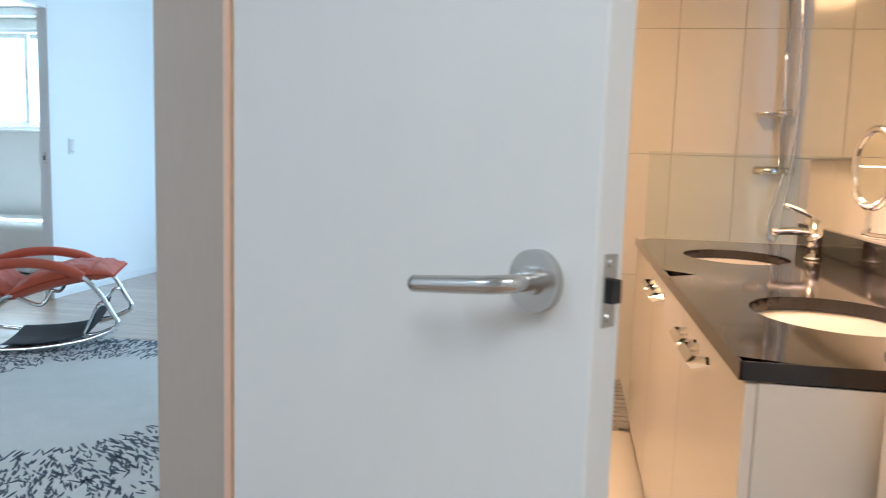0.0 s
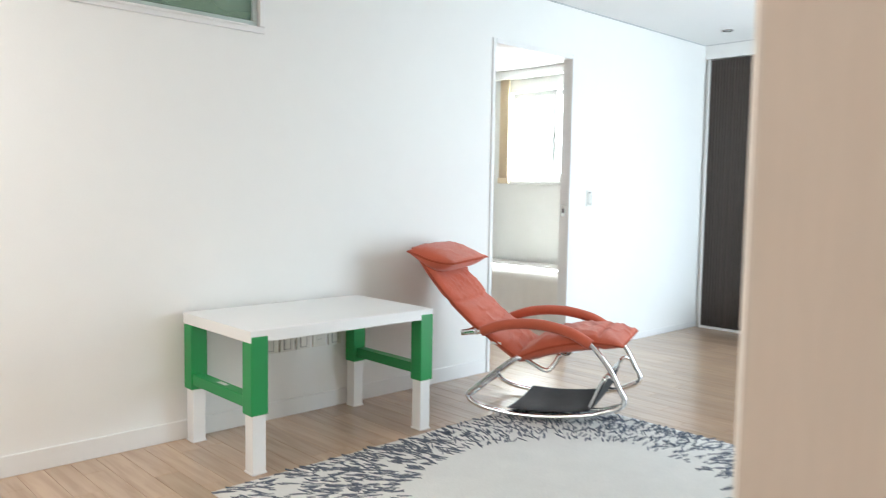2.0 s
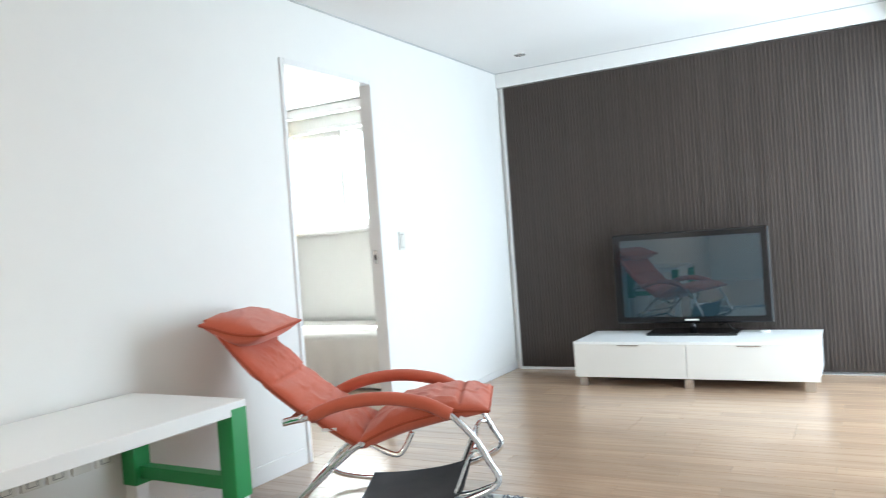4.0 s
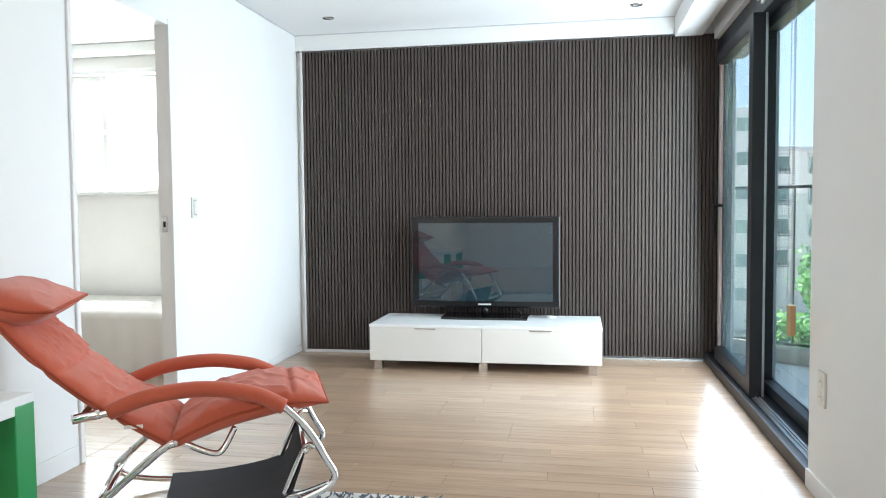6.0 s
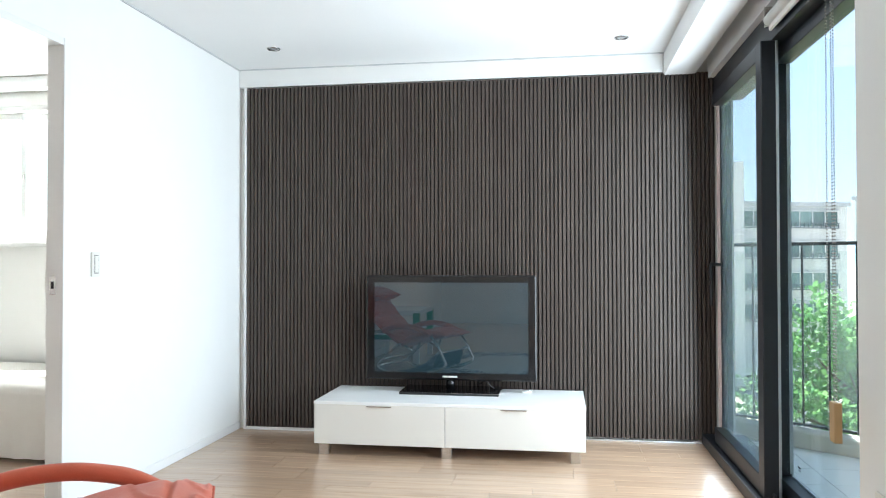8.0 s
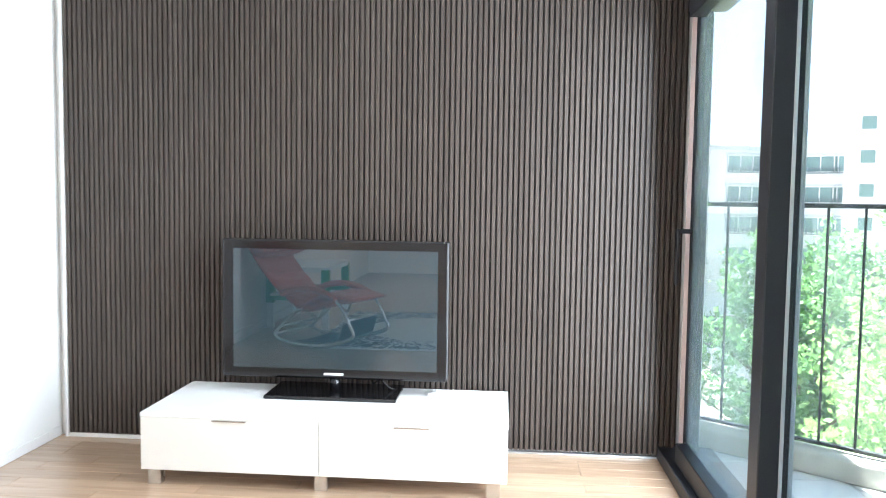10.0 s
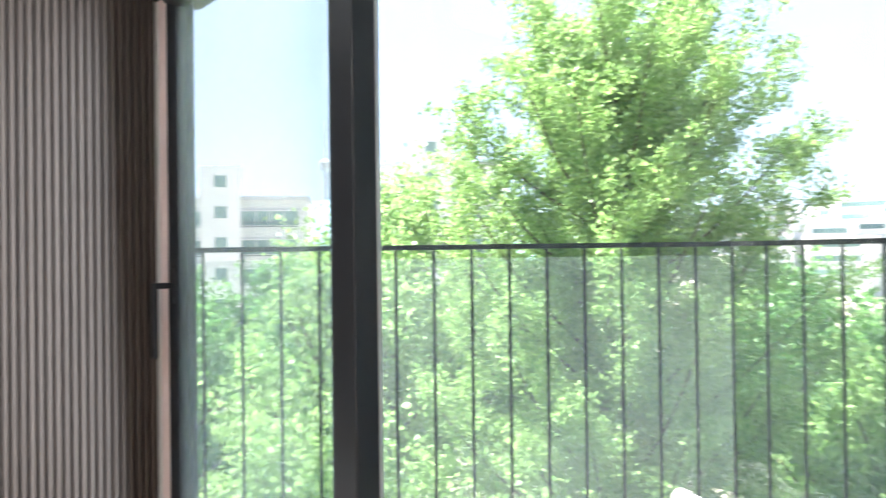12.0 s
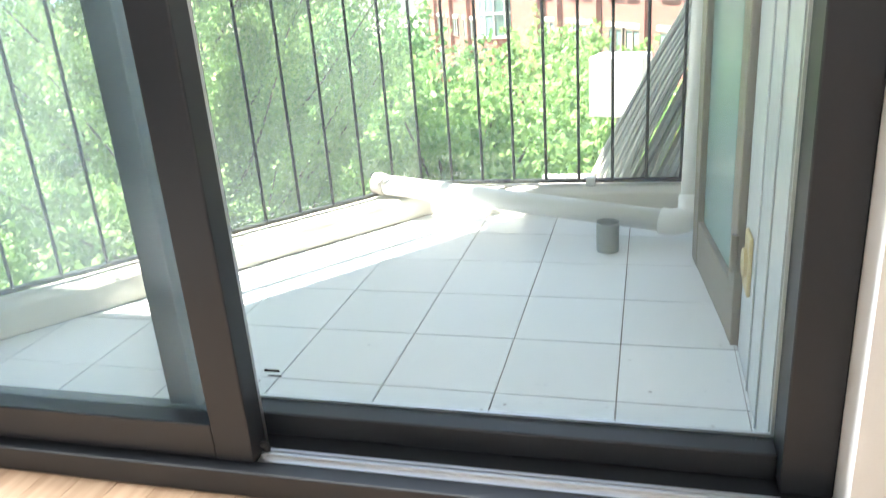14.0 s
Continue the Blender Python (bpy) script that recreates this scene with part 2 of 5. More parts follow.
speckle(TILE, 38.0, 0.20, (0.34, 0.34, 0.34))
TILEJ = material("balcony_grout", (0.30, 0.30, 0.29), 0.9, grain=0.15, stain=0.2)
KERB = material("weathered_white_kerb", (0.66, 0.63, 0.56), 0.85, grain=0.10, scale=25, stain=0.16, bump=0.25)
IRON = material("dark_green_black_iron", (0.025, 0.032, 0.032), 0.5, grain=0.15, scale=60, stain=0.2, bump=0.1)
PVC = material("white_pvc", (0.80, 0.80, 0.78), 0.35, grain=0.02, stain=0.08, bump=0.0)
BRONZE = material("bronze_aluminium", (0.26, 0.225, 0.185), 0.45, metal=0.35, grain=0.04, scale=40, stain=0.08)
SIDING = material("pale_grey_metal_siding", (0.60, 0.64, 0.66), 0.38, metal=0.15, grain=0.05, scale=30, stain=0.12, bump=0.03, stretch=(4, 4, 0.7))
TIN = material("dull_tin", (0.34, 0.36, 0.35), 0.4, metal=0.7, grain=0.12, scale=30, stain=0.2)
BOARD = material("weathered_grey_board", (0.47, 0.45, 0.42), 0.9, grain=0.25, scale=30, stain=0.25, bump=0.3, stretch=(8, 8, 0.8), piece=0.25)
TARP = material("grey_beige_tarpaulin", (0.76, 0.74, 0.70), 0.75, grain=0.12, scale=30, stain=0.2, bump=0.2)
BRASSY = material("yellowed_plate", (0.62, 0.50, 0.27), 0.5, grain=0.1, stain=0.15)
CONC = material("concrete", (0.40, 0.39, 0.37), 0.9, grain=0.12, scale=20, stain=0.12, bump=0.2)
BARK = material("brown_grey_bark", (0.11, 0.085, 0.06), 0.95, grain=0.3, scale=18, stain=0.2, bump=0.5, stretch=(3, 3, 0.6))
BRICK = material("red_brick_facade", (0.27, 0.113, 0.090), 0.9, grain=0.10, scale=3, stain=0.10, bump=0.1)
BAND = material("white_stone_band", (0.70, 0.67, 0.62), 0.8, grain=0.05, scale=3)
FARWHITE = material("white_render", (0.74, 0.74, 0.72), 0.85, grain=0.03, scale=2, stain=0.05)
FARGREY = material("pale_grey_render", (0.55, 0.56, 0.57), 0.85, grain=0.04, scale=2, stain=0.06)
FARGLASS = material("far_window_glass", (0.18, 0.27, 0.26), 0.25, spec=0.25, grain=0.1, scale=2, stain=0.2, bump=0.0, piece=0.3)
FRAMEBROWN = material("brown_far_window_frame", (0.20, 0.15, 0.12), 0.6, grain=0.05)
FARRAIL = material("grey_far_balustrade", (0.16, 0.19, 0.21), 0.6, grain=0.05)
BLUE = material("blue_metal_roof", (0.06, 0.30, 0.60), 0.45, grain=0.04, scale=3)
GROUND = material("dry_pale_ground", (0.30, 0.26, 0.20), 0.95, grain=0.2, scale=3, stain=0.25, bump=0.2)
ROAD = material("asphalt", (0.06, 0.06, 0.062), 0.9, grain=0.2, scale=20)
GLASS = glass_material("window_glass", (0.95, 0.985, 0.98), haze=0.028, haze_color=(0.78, 0.88, 0.9))
SHEET = glass_material("clear_plastic_sheet", (0.95, 0.98, 0.97), haze=0.042, haze_color=(0.70, 0.82, 0.84))
# Milky pane; its strong veil also imitates glare and bloom from outdoors.
GLASSH = glass_material("veiled_window_glass", (0.93, 0.97, 0.965), haze=0.17, haze_color=(0.75, 0.86, 0.88))
FROST = glass_material("frosted_glass", (0.42, 0.52, 0.47), rough=0.3, haze=0.25, haze_color=(0.45, 0.52, 0.46))
MIRROR = material("mirror", (0.86, 0.88, 0.84), 0.02, metal=1.0, grain=0.0, stain=0.0, bump=0.0)
LAMPOFF = material("downlight_reflector", (0.55, 0.55, 0.54), 0.25, metal=0.8)
SHADOWLINE = material("grey_shadow_line", (0.55, 0.56, 0.56), 0.8)
GAPLIGHT = material("peach_light_strip", (0.72, 0.54, 0.42), 0.6, grain=0.03)
VENTD = material("dark_vent_slot", (0.06, 0.06, 0.06), 0.7)


def screen_material():
    m = material("dark_glass_screen", (0.016, 0.034, 0.044), 0.012, grain=0.0, stain=0.0, bump=0.0, spec=0.9)
    m.node_tree.nodes["Principled BSDF"].inputs["IOR"].default_value = 1.6
    return m


SCREEN = screen_material()


def leaf_material(name, dark, light):
    """Leaves, each clump in its own green; light comes through them."""
    m = bpy.data.materials.new(name)
    m.use_nodes = True
    nt = m.node_tree
    b = nt.nodes["Principled BSDF"]
    geo = nt.nodes.new("ShaderNodeNewGeometry")
    ramp = nt.nodes.new("ShaderNodeValToRGB")
    ramp.color_ramp.elements[0].color = (*dark, 1)
    ramp.color_ramp.elements[1].color = (*light, 1)
    nt.links.new(geo.outputs["Random Per Island"], ramp.inputs[0])
    nt.links.new(ramp.outputs[0], b.inputs["Base Color"])
    b.inputs["Roughness"].default_value = 0.5
    tl = nt.nodes.new("ShaderNodeBsdfTranslucent")
    nt.links.new(ramp.outputs[0], tl.inputs[0])
    mx = nt.nodes.new("ShaderNodeMixShader")
    mx.inputs[0].default_value = 0.55
    nt.links.new(b.outputs[0], mx.inputs[1])
    nt.links.new(tl.outputs[0], mx.inputs[2])
    nt.links.new(mx.outputs[0], nt.nodes["Material Output"].inputs[0])
    return m


LEAF = leaf_material("fresh_green_leaves", (0.15, 0.28, 0.085), (0.39, 0.55, 0.20))
LEAF2 = leaf_material("mid_green_leaves", (0.08, 0.20, 0.06), (0.21, 0.37, 0.13))


def rug_material():
    """Cream wool with short black-blue dashes in a broad border and a plain middle."""
    m = material("cream_wool_rug", (0.67, 0.66, 0.63), 0.95, grain=0.10, scale=140, stain=0.08, bump=0.5, spec=0.1)
    return m


RUG = rug_material()
DASH = material("blue_black_wool", (0.13, 0.145, 0.18), 0.95, grain=0.2, scale=150, bump=0.5, spec=0.1)


# ======== mesh helpers ========
def part(name, bm, mat, parent=None, label="", smooth=False):
    me = bpy.data.meshes.new(name)
    bmesh.ops.recalc_face_normals(bm, faces=bm.faces)
    bm.to_mesh(me)
    bm.free()
    me.materials.append(mat)
    if smooth:
        me.polygons.foreach_set("use_smooth", [True] * len(me.polygons))
    ob = new(name, me)
    if parent is not None:
        ob.parent = parent
    if label:
        ob["label"] = label
    return ob


def thing(name, x, y, z, turn, label, category, group="", kind=""):
    e = new(name)
    e.empty_display_size = 0.1
    e.matrix_basis = pose(x, y, z, 0, 0, turn)
    return tagged(e, label, category, group, kind)


def add_box(bm, x0, y0, z0, x1, y1, z1, bevel=0.0, segs=2):
    r = bmesh.ops.create_cube(bm, size=1, matrix=Matrix.Translation(((x0 + x1) / 2, (y0 + y1) / 2, (z0 + z1) / 2)) @ Matrix.Diagonal((abs(x1 - x0), abs(y1 - y0), abs(z1 - z0), 1)))
    if bevel:
        edges = list({e for v in r["verts"] for e in v.link_edges})
        bmesh.ops.bevel(bm, geom=edges, offset=bevel, segments=segs, affect="EDGES", profile=0.5)
    return bm


def box(x0, y0, z0, x1, y1, z1, bevel=0.0, segs=2):
    return add_box(bmesh.new(), x0, y0, z0, x1, y1, z1, bevel, segs)


def add_cyl(bm, a, b, r, segs=20, r2=None, caps=True):
    a, b = Vector(a), Vector(b)
    d = b - a
    m = Matrix.Translation((a + b) / 2) @ d.to_track_quat("Z", "Y").to_matrix().to_4x4()
    bmesh.ops.create_cone(bm, cap_ends=caps, segments=segs, radius1=r, radius2=r if r2 is None else r2, depth=d.length, matrix=m)
    return bm


def cyl(a, b, r, segs=20, r2=None):
    return add_cyl(bmesh.new(), a, b, r, segs, r2)


def smooth_line(pts, steps=6, closed=False):
    """Points of a Catmull-Rom line through pts."""
    p = [Vector(q) for q in pts]
    n = len(p)
    out = []
    for i in range(n if closed else n - 1):
        a, b, c, d = (p[(i + k) % n] if closed else p[min(max(i + k, 0), n - 1)] for k in (-1, 0, 1, 2))
        for s in range(steps):
            t = s / steps
            out.append(0.5 * ((2 * b) + (c - a) * t + (2 * a - 5 * b + 4 * c - d) * t * t + (3 * b - a - 3 * c + d) * t ** 3))
    if not closed:
        out.append(p[-1])
    return out


def add_sweep(bm, line, r, segs=12, closed=False, rx=None):
    """A tube along a line of points; r may be a list."""
    n = len(line)
    rings = []
    prev = None
    for i, p in enumerate(line):
        t = (line[(i + 1) % n] - line[i - 1]) if closed else (line[min(i + 1, n - 1)] - line[max(i - 1, 0)])
        t.normalize()
        if prev is None:
            side = t.cross(Vector((0, 0, 1)))
            if side.length < 0.05:
                side = t.cross(Vector((0, 1, 0)))
        else:
            side = prev - t * prev.dot(t)
        side.normalize()
        prev = side
        up = side.cross(t)
        rr = r[i] if isinstance(r, (list, tuple)) else r
        ring = []
        for k in range(segs):
            a = 2 * math.pi * k / segs
            ring.append(bm.verts.new(p + side * math.cos(a) * (rx or rr) + up * math.sin(a) * rr))
        rings.append(ring)
    m = n if closed else n - 1
    for i in range(m):
        A, B = rings[i], rings[(i + 1) % n]
        for k in range(segs):
            bm.faces.new((A[k], A[(k + 1) % segs], B[(k + 1) % segs], B[k]))
    if not closed:
        bm.faces.new(rings[0][::-1])
        bm.faces.new(rings[-1])
    return bm


def sweep(pts, r, segs=12, steps=6, closed=False, straight=False):
    line = [Vector(q) for q in pts] if straight else smooth_line(pts, steps, closed)
    return add_sweep(bmesh.new(), line, r, segs, closed)


def add_lathe(bm, profile, center=(0, 0, 0), segs=28, sx=1.0, sy=1.0):
    """Turns (radius, height) pairs about a vertical axis."""
    c = Vector(center)
    rings = []
    for r, h in profile:
        rings.append([bm.verts.new(c + Vector((r * sx * math.cos(2 * math.pi * k / segs), r * sy * math.sin(2 * math.pi * k / segs), h))) for k in range(segs)])
    for a, b in zip(rings, rings[1:]):
        for k in range(segs):
            bm.faces.new((a[k], a[(k + 1) % segs], b[(k + 1) % segs], b[k]))
    return bm


def prism(outline, z0, z1):
    bm = bmesh.new()
    lo = [bm.verts.new((x, y, z0)) for x, y in outline]
    hi = [bm.verts.new((x, y, z1)) for x, y in outline]
    bm.faces.new(lo[::-1])
    bm.faces.new(hi)
    n = len(lo)
    for i in range(n):
        bm.faces.new((lo[i], lo[(i + 1) % n], hi[(i + 1) % n], hi[i]))
    return bm


def structure(name, bm, mat, label, category, smooth=False):
    return tagged(part(name, bm, mat, None, "", smooth), label, category, "", "structure")

# ======== the shell of the flat ========
CEIL_Z = 2.38
X_R = 2.99           # face of the wall opposite the bedroom side
structure("floor_base", prism([(-3.1, -9.3), (5.0, -9.3), (5.0, -2.71), (3.19, -2.71), (3.19, 0.2), (-3.1, 0.2)], -0.14, -0.010), GAP, "dark joint layer under the laminate floor", "floor")


def left_wall():
    bm = bmesh.new()
    y0, y1 = -2.605, -1.822
    add_box(bm, -0.06, -9.3, 0, 0, -5.13, CEIL_Z)
    add_box(bm, -0.06, -5.13, 0, 0, -4.185, 1.845)
    add_box(bm, -0.06, -5.13, 2.205, 0, -4.185, CEIL_Z)
    add_box(bm, -0.06, -4.185, 0, 0, y0, CEIL_Z)
    add_box(bm, -0.06, y0, 2.045, 0, y1, CEIL_Z)
    add_box(bm, -0.06, y1, 0, 0, 0.02, CEIL_Z)
    return structure("wall_west", bm, WALL, "plain white papered wall with a bedroom doorway", "wall")


left_wall()
structure("wall_north", box(-3.1, 0.02, 0, -2.25, 0.25, 2.6), WALL, "white bedroom wall beside the window", "wall")
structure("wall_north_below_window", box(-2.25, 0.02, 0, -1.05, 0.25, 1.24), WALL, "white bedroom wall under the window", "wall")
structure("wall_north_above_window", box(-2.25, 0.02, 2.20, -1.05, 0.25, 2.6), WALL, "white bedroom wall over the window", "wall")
WALL_TV = structure("wall_television", box(-1.05, 0.02, 0, 3.15, 0.25, 2.6), WALL, "white end wall clad with dark brown vertical slats", "wall")
structure("wall_bedroom_west", box(-3.1, -3.6, 0, -2.95, 0.02, 2.6), WALL, "plain white bedroom wall", "wall")
structure("wall_bedroom_south", box(-2.95, -3.6, 0, -0.12, -3.45, 2.6), WALL, "plain white bedroom wall", "wall")
structure("wall_east", prism([(3.0, -5.60), (3.15, -5.60), (3.15, -2.43), (2.957, -2.43)], 0, CEIL_Z), WALL, "plain white papered wall between living room and bathroom", "wall")
structure("wall_window_head", box(3.0, -2.43, 2.215, 3.25, 0.02, CEIL_Z), CEIL, "white bulkhead over the balcony window", "wall")
structure("wall_bathroom_front", box(4.10, -5.67, 0, 5.0, -5.57, CEIL_Z), WALL, "white wall beside the bathroom doorway", "wall")
structure("wall_bathroom_lintel", box(3.15, -5.67, 2.08, 4.10, -5.57, CEIL_Z), WALL, "white wall over the bathroom doorway", "wall")
structure("wall_hall", box(4.55, -9.3, 0, 4.7, -5.67, CEIL_Z), WALL, "plain white hall wall", "wall")


structure("wall_south", box(-0.06, -9.3, 0, 4.7, -9.15, CEIL_Z), WALL, "plain white back wall of the hall", "wall")


def ceiling():
    bm = prism([(-3.1, -9.3), (5.0, -9.3), (5.0, -2.70), (3.25, -2.70), (3.25, 0.25), (-3.1, 0.25)], CEIL_Z, CEIL_Z + 0.22)
    structure("ceiling", bm, CEIL, "flat white painted ceiling", "ceiling")
    structure("ceiling_beam", box(2.74, -5.6, 2.243, 2.925, 0.018, CEIL_Z - 0.002, 0.003), CEIL, "white boxed curtain pelmet under the ceiling", "beam")
    structure("ceiling_slot", box(2.955, -5.5, 2.372, 2.985, 0.0, 2.378), VENTD, "dark linear slot behind the pelmet", "vent")
    structure("trim_cornice", box(0.002, -0.014, 2.262, 2.738, 0.018, 2.378), WALL, "plain white band over the slatted wall", "trim")


ceiling()
# Solid grey strips draw the shade of the ceiling groove as colour.
structure("trim_shadow_line", box(0.001, -5.6, CEIL_Z - 0.008, 0.010, -0.016, CEIL_Z - 0.001), SHADOWLINE, "narrow grey strip painted as the shadow line between wall and ceiling", "trim")
structure("trim_shadow_line_north", box(0.014, -0.026, CEIL_Z - 0.007, 2.738, -0.0145, CEIL_Z - 0.001), SHADOWLINE, "narrow grey strip painted as the shadow line between band and ceiling", "trim")
structure("baseboard", box(0.0, -5.9, 0.0, 0.010, -2.64, 0.085, 0.003), TRIM, "low white baseboard", "baseboard")
structure("baseboard_north", box(0.0, -1.80, 0.0, 0.008, -0.005, 0.05, 0.003), TRIM, "low white baseboard", "baseboard")
structure("baseboard_east", prism([(2.990, -5.58), (3.004, -5.58), (2.961, -2.432), (2.947, -2.432)], 0.0, 0.07), TRIM, "low white baseboard", "baseboard")


def slat_wall():
    part("slat_backing", box(0.055, -0.002, 0.022, 3.035, 0.018, 2.252), SLATBACK, WALL_TV)
    part("slat_edge_strip", box(0.038, -0.020, 0.0, 0.055, 0.018, 2.262, 0.002), TRIM, WALL_TV)
    part("slat_bottom_strip", box(0.055, -0.016, 0.0, 2.0, 0.018, 0.020, 0.002), TRIM, WALL_TV)
    part("slat_bottom_strip", box(2.0, -0.012, 0.0, 3.03, 0.018, 0.010, 0.002), ALU, WALL_TV)
    bm = bmesh.new()
    w, d = 0.0086, 0.015
    prof = [(-w, 0), (-w, -d + 0.003), (-w + 0.002, -d), (w - 0.002, -d), (w, -d + 0.003), (w, 0)]
    lo = [bm.verts.new((x, y, 0.022)) for x, y in prof]
    hi = [bm.verts.new((x, y, 2.252)) for x, y in prof]
    for i in range(5):
        bm.faces.new((lo[i], lo[i + 1], hi[i + 1], hi[i]))
    bm.faces.new(lo)
    bm.faces.new(hi[::-1])
    first = part("slat", bm, SLAT, WALL_TV)
    pitch, n = 0.0252, 118
    first.location = (0.068, -0.002, 0)
    for i in range(1, n):
        ob = first.copy()
        scene.collection.objects.link(ob)
        ob.location = (0.068 + pitch * i, -0.002, 0)


slat_wall()


def bedroom_doorway():
    t = thing("door_1", 0, -2.22, 0, 0, "open bedroom doorway with a white painted frame and steel strike plate", "door frame", "", "structure")
    y = 2.22
    part("door_casing", box(-0.065, -2.625 + y, 0, 0.012, -2.600 + y, 2.062, 0.003), TRIM, t)
    part("door_casing", box(-0.065, -1.842 + y, 0, 0.004, -1.822 + y, 2.032, 0.003), TRIM, t)
    part("door_casing", box(0.001, -1.8415 + y, 0, 0.016, -1.795 + y, 2.062, 0.003), TRIM, t)
    part("door_head", box(-0.065, -2.599 + y, 2.030, 0.014, -1.8425 + y, 2.062, 0.003), TRIM, t)
    s = part("strike_plate", box(-0.045, -1.8455 + y, 0.965, -0.018, -1.842 + y, 1.045, 0.001), STEEL, t, "steel strike plate")
    part("strike_hole", box(-0.038, -1.847 + y, 0.99, -0.026, -1.8453 + y, 1.02), GASKET, s)


bedroom_doorway()


def high_window():
    t = thing("window_high", 0, -4.66, 1.845, 0, "high interior window with frosted green-grey glass and aluminium frame", "window", "", "structure")
    part("window_casing", box(-0.12, -0.47, -0.004, 0.012, 0.472, 0.026, 0.003), TRIM, t)
    part("window_casing", box(-0.12, -0.47, 0.335, 0.012, 0.472, 0.362, 0.003), TRIM, t)
    part("window_casing", box(-0.12, 0.446, 0.027, 0.012, 0.472, 0.334, 0.003), TRIM, t)
    part("window_casing", box(-0.12, -0.47, 0.027, 0.012, -0.444, 0.334, 0.003), TRIM, t)
    for a in ((-0.443, 0.028, 0.445, 0.052), (-0.443, 0.31, 0.445, 0.333), (0.422, 0.053, 0.445, 0.309), (-0.443, 0.053, -0.42, 0.309)):
        part("sash_frame", box(-0.05, a[0], a[1], -0.012, a[2], a[3], 0.002), material_cache("pale_green_aluminium"), t)
    part("pane", box(-0.035, -0.42, 0.053, -0.030, 0.422, 0.309), FROST, t)
    part("pull_bar", sweep([(0.018, -0.36, 0.022), (0.024, 0.0, 0.022), (0.018, 0.38, 0.022)], 0.006, 8), PVC, t)


_cache = {}


def material_cache(name):
    if name not in _cache:
        _cache[name] = material(name, (0.50, 0.57, 0.55), 0.35, metal=0.2, grain=0.03)
    return _cache[name]


high_window()


def balcony_window():
    t = thing("window_1", 3.0, 0, 0, 0, "tall dark grey framed balcony window with a sliding sash", "window", "", "structure")
    X = -3.0
    fr = [("frame_sill", (2.950, -2.428, 0.0, 3.20, 0.0, 0.062)), ("frame_head", (3.03, -2.429, 2.075, 3.20, 0.0, 2.213)),
          ("frame_jamb", (3.05, -2.429, 0.063, 3.20, -2.338, 2.074)), ("frame_jamb", (3.075, -0.060, 0.063, 3.115, -0.002, 2.074)),
          ("sash_stile", (3.054, -0.225, 0.065, 3.085, -0.062, 2.072)), ("sash_stile", (2.980, -1.295, 0.065, 3.043, -1.205, 2.072)),
          ("sash_rail", (2.982, -1.204, 0.065, 3.053, -0.227, 0.150)), ("sash_rail", (2.982, -1.204, 2.000, 3.053, -0.227, 2.072)),
          ("sash_stile", (3.085, -1.105, 0.065, 3.150, -1.035, 2.072)), ("sash_rail", (3.087, -2.337, 0.065, 3.163, -1.106, 0.122)),
          ("sash_rail", (3.087, -2.337, 2.012, 3.163, -1.106, 2.072))]
    for n, b in fr:
        part(n, box(b[0] + X, *b[1:3], b[3] + X, *b[4:], 0.004), FRAME, t)
    part("pane", box(3.030 + X, -1.206, 0.148, 3.038 + X, -0.205, 2.002), GLASSH, t).visible_shadow = False
    part("pane", box(3.128 + X, -2.339, 0.120, 3.136 + X, -1.102, 2.014), GLASS, t).visible_shadow = False
    for y0, y1, x in ((-1.200, -0.140, 3.042), (-2.336, -1.130, 3.142)):
        part("spacer", box(x + X, y0, 0.124, x + 0.008 + X, y1, 0.130), ALU, t)
    part("spacer", box(3.142 + X, -2.336, 0.131, 3.150 + X, -2.330, 2.01), ALU, t)
    part("spacer", box(3.140 + X, -1.113, 0.131, 3.146 + X, -1.107, 2.01), ALU, t)
    part("glazing_edge", box(3.0432 + X, -1.293, 0.066, 3.055 + X, -1.207, 2.071, 0.002), ALU, t, "pale aluminium back edge of the stile")
    part("outer_cover", box(3.151 + X, -1.103, 0.07, 3.157 + X, -1.037, 2.07), ALU, t, "pale outer face of the stile")
    for x in (3.058, 3.072):
        part("sill_track", box(x - 0.05 + X, -2.337, 0.062, x - 0.042 + X, -1.297, 0.072, 0.001), ALU, t)
    part("sill_plate", box(2.992 + X, -2.337, 0.0621, 3.040 + X, -1.297, 0.0645), ALU, t, "worn aluminium sill track")
    arm = add_box(bmesh.new(), 2.984 + X, -0.112, 1.072, 3.054 + X, -0.084, 1.092, 0.004)
    add_box(arm, 2.984 + X, -0.114, 0.838, 3.000 + X, -0.082, 1.0915, 0.005)
    h = part("handle", arm, FRAME, t, "dark grey lever handle")
    part("handle_plate", box(3.050 + X, -0.116, 1.02, 3.0545 + X, -0.080, 1.14, 0.002), FRAME, h)
    part("roller_catch", sweep([(3.02 + X, -1.297, 0.085), (3.02 + X, -1.306, 0.085), (3.02 + X, -1.306, 0.062)], 0.008, 8, 3), GASKET, t)
    part("glass_mark", box(3.1265 + X, -1.305, 0.203, 3.1275 + X, -1.268, 0.209), GASKET, t)
    part("glass_mark", box(3.1265 + X, -1.308, 0.192, 3.1275 + X, -1.275, 0.195), GASKET, t)


balcony_window()
# Bright pink colour stands in for daylight that comes through this slit.
structure("trim_slit_daylight", box(3.044, -0.030, 0.03, 3.070, -0.020, 2.10), PINK, "narrow pale pink strip painted as daylight between slats and window frame", "trim")


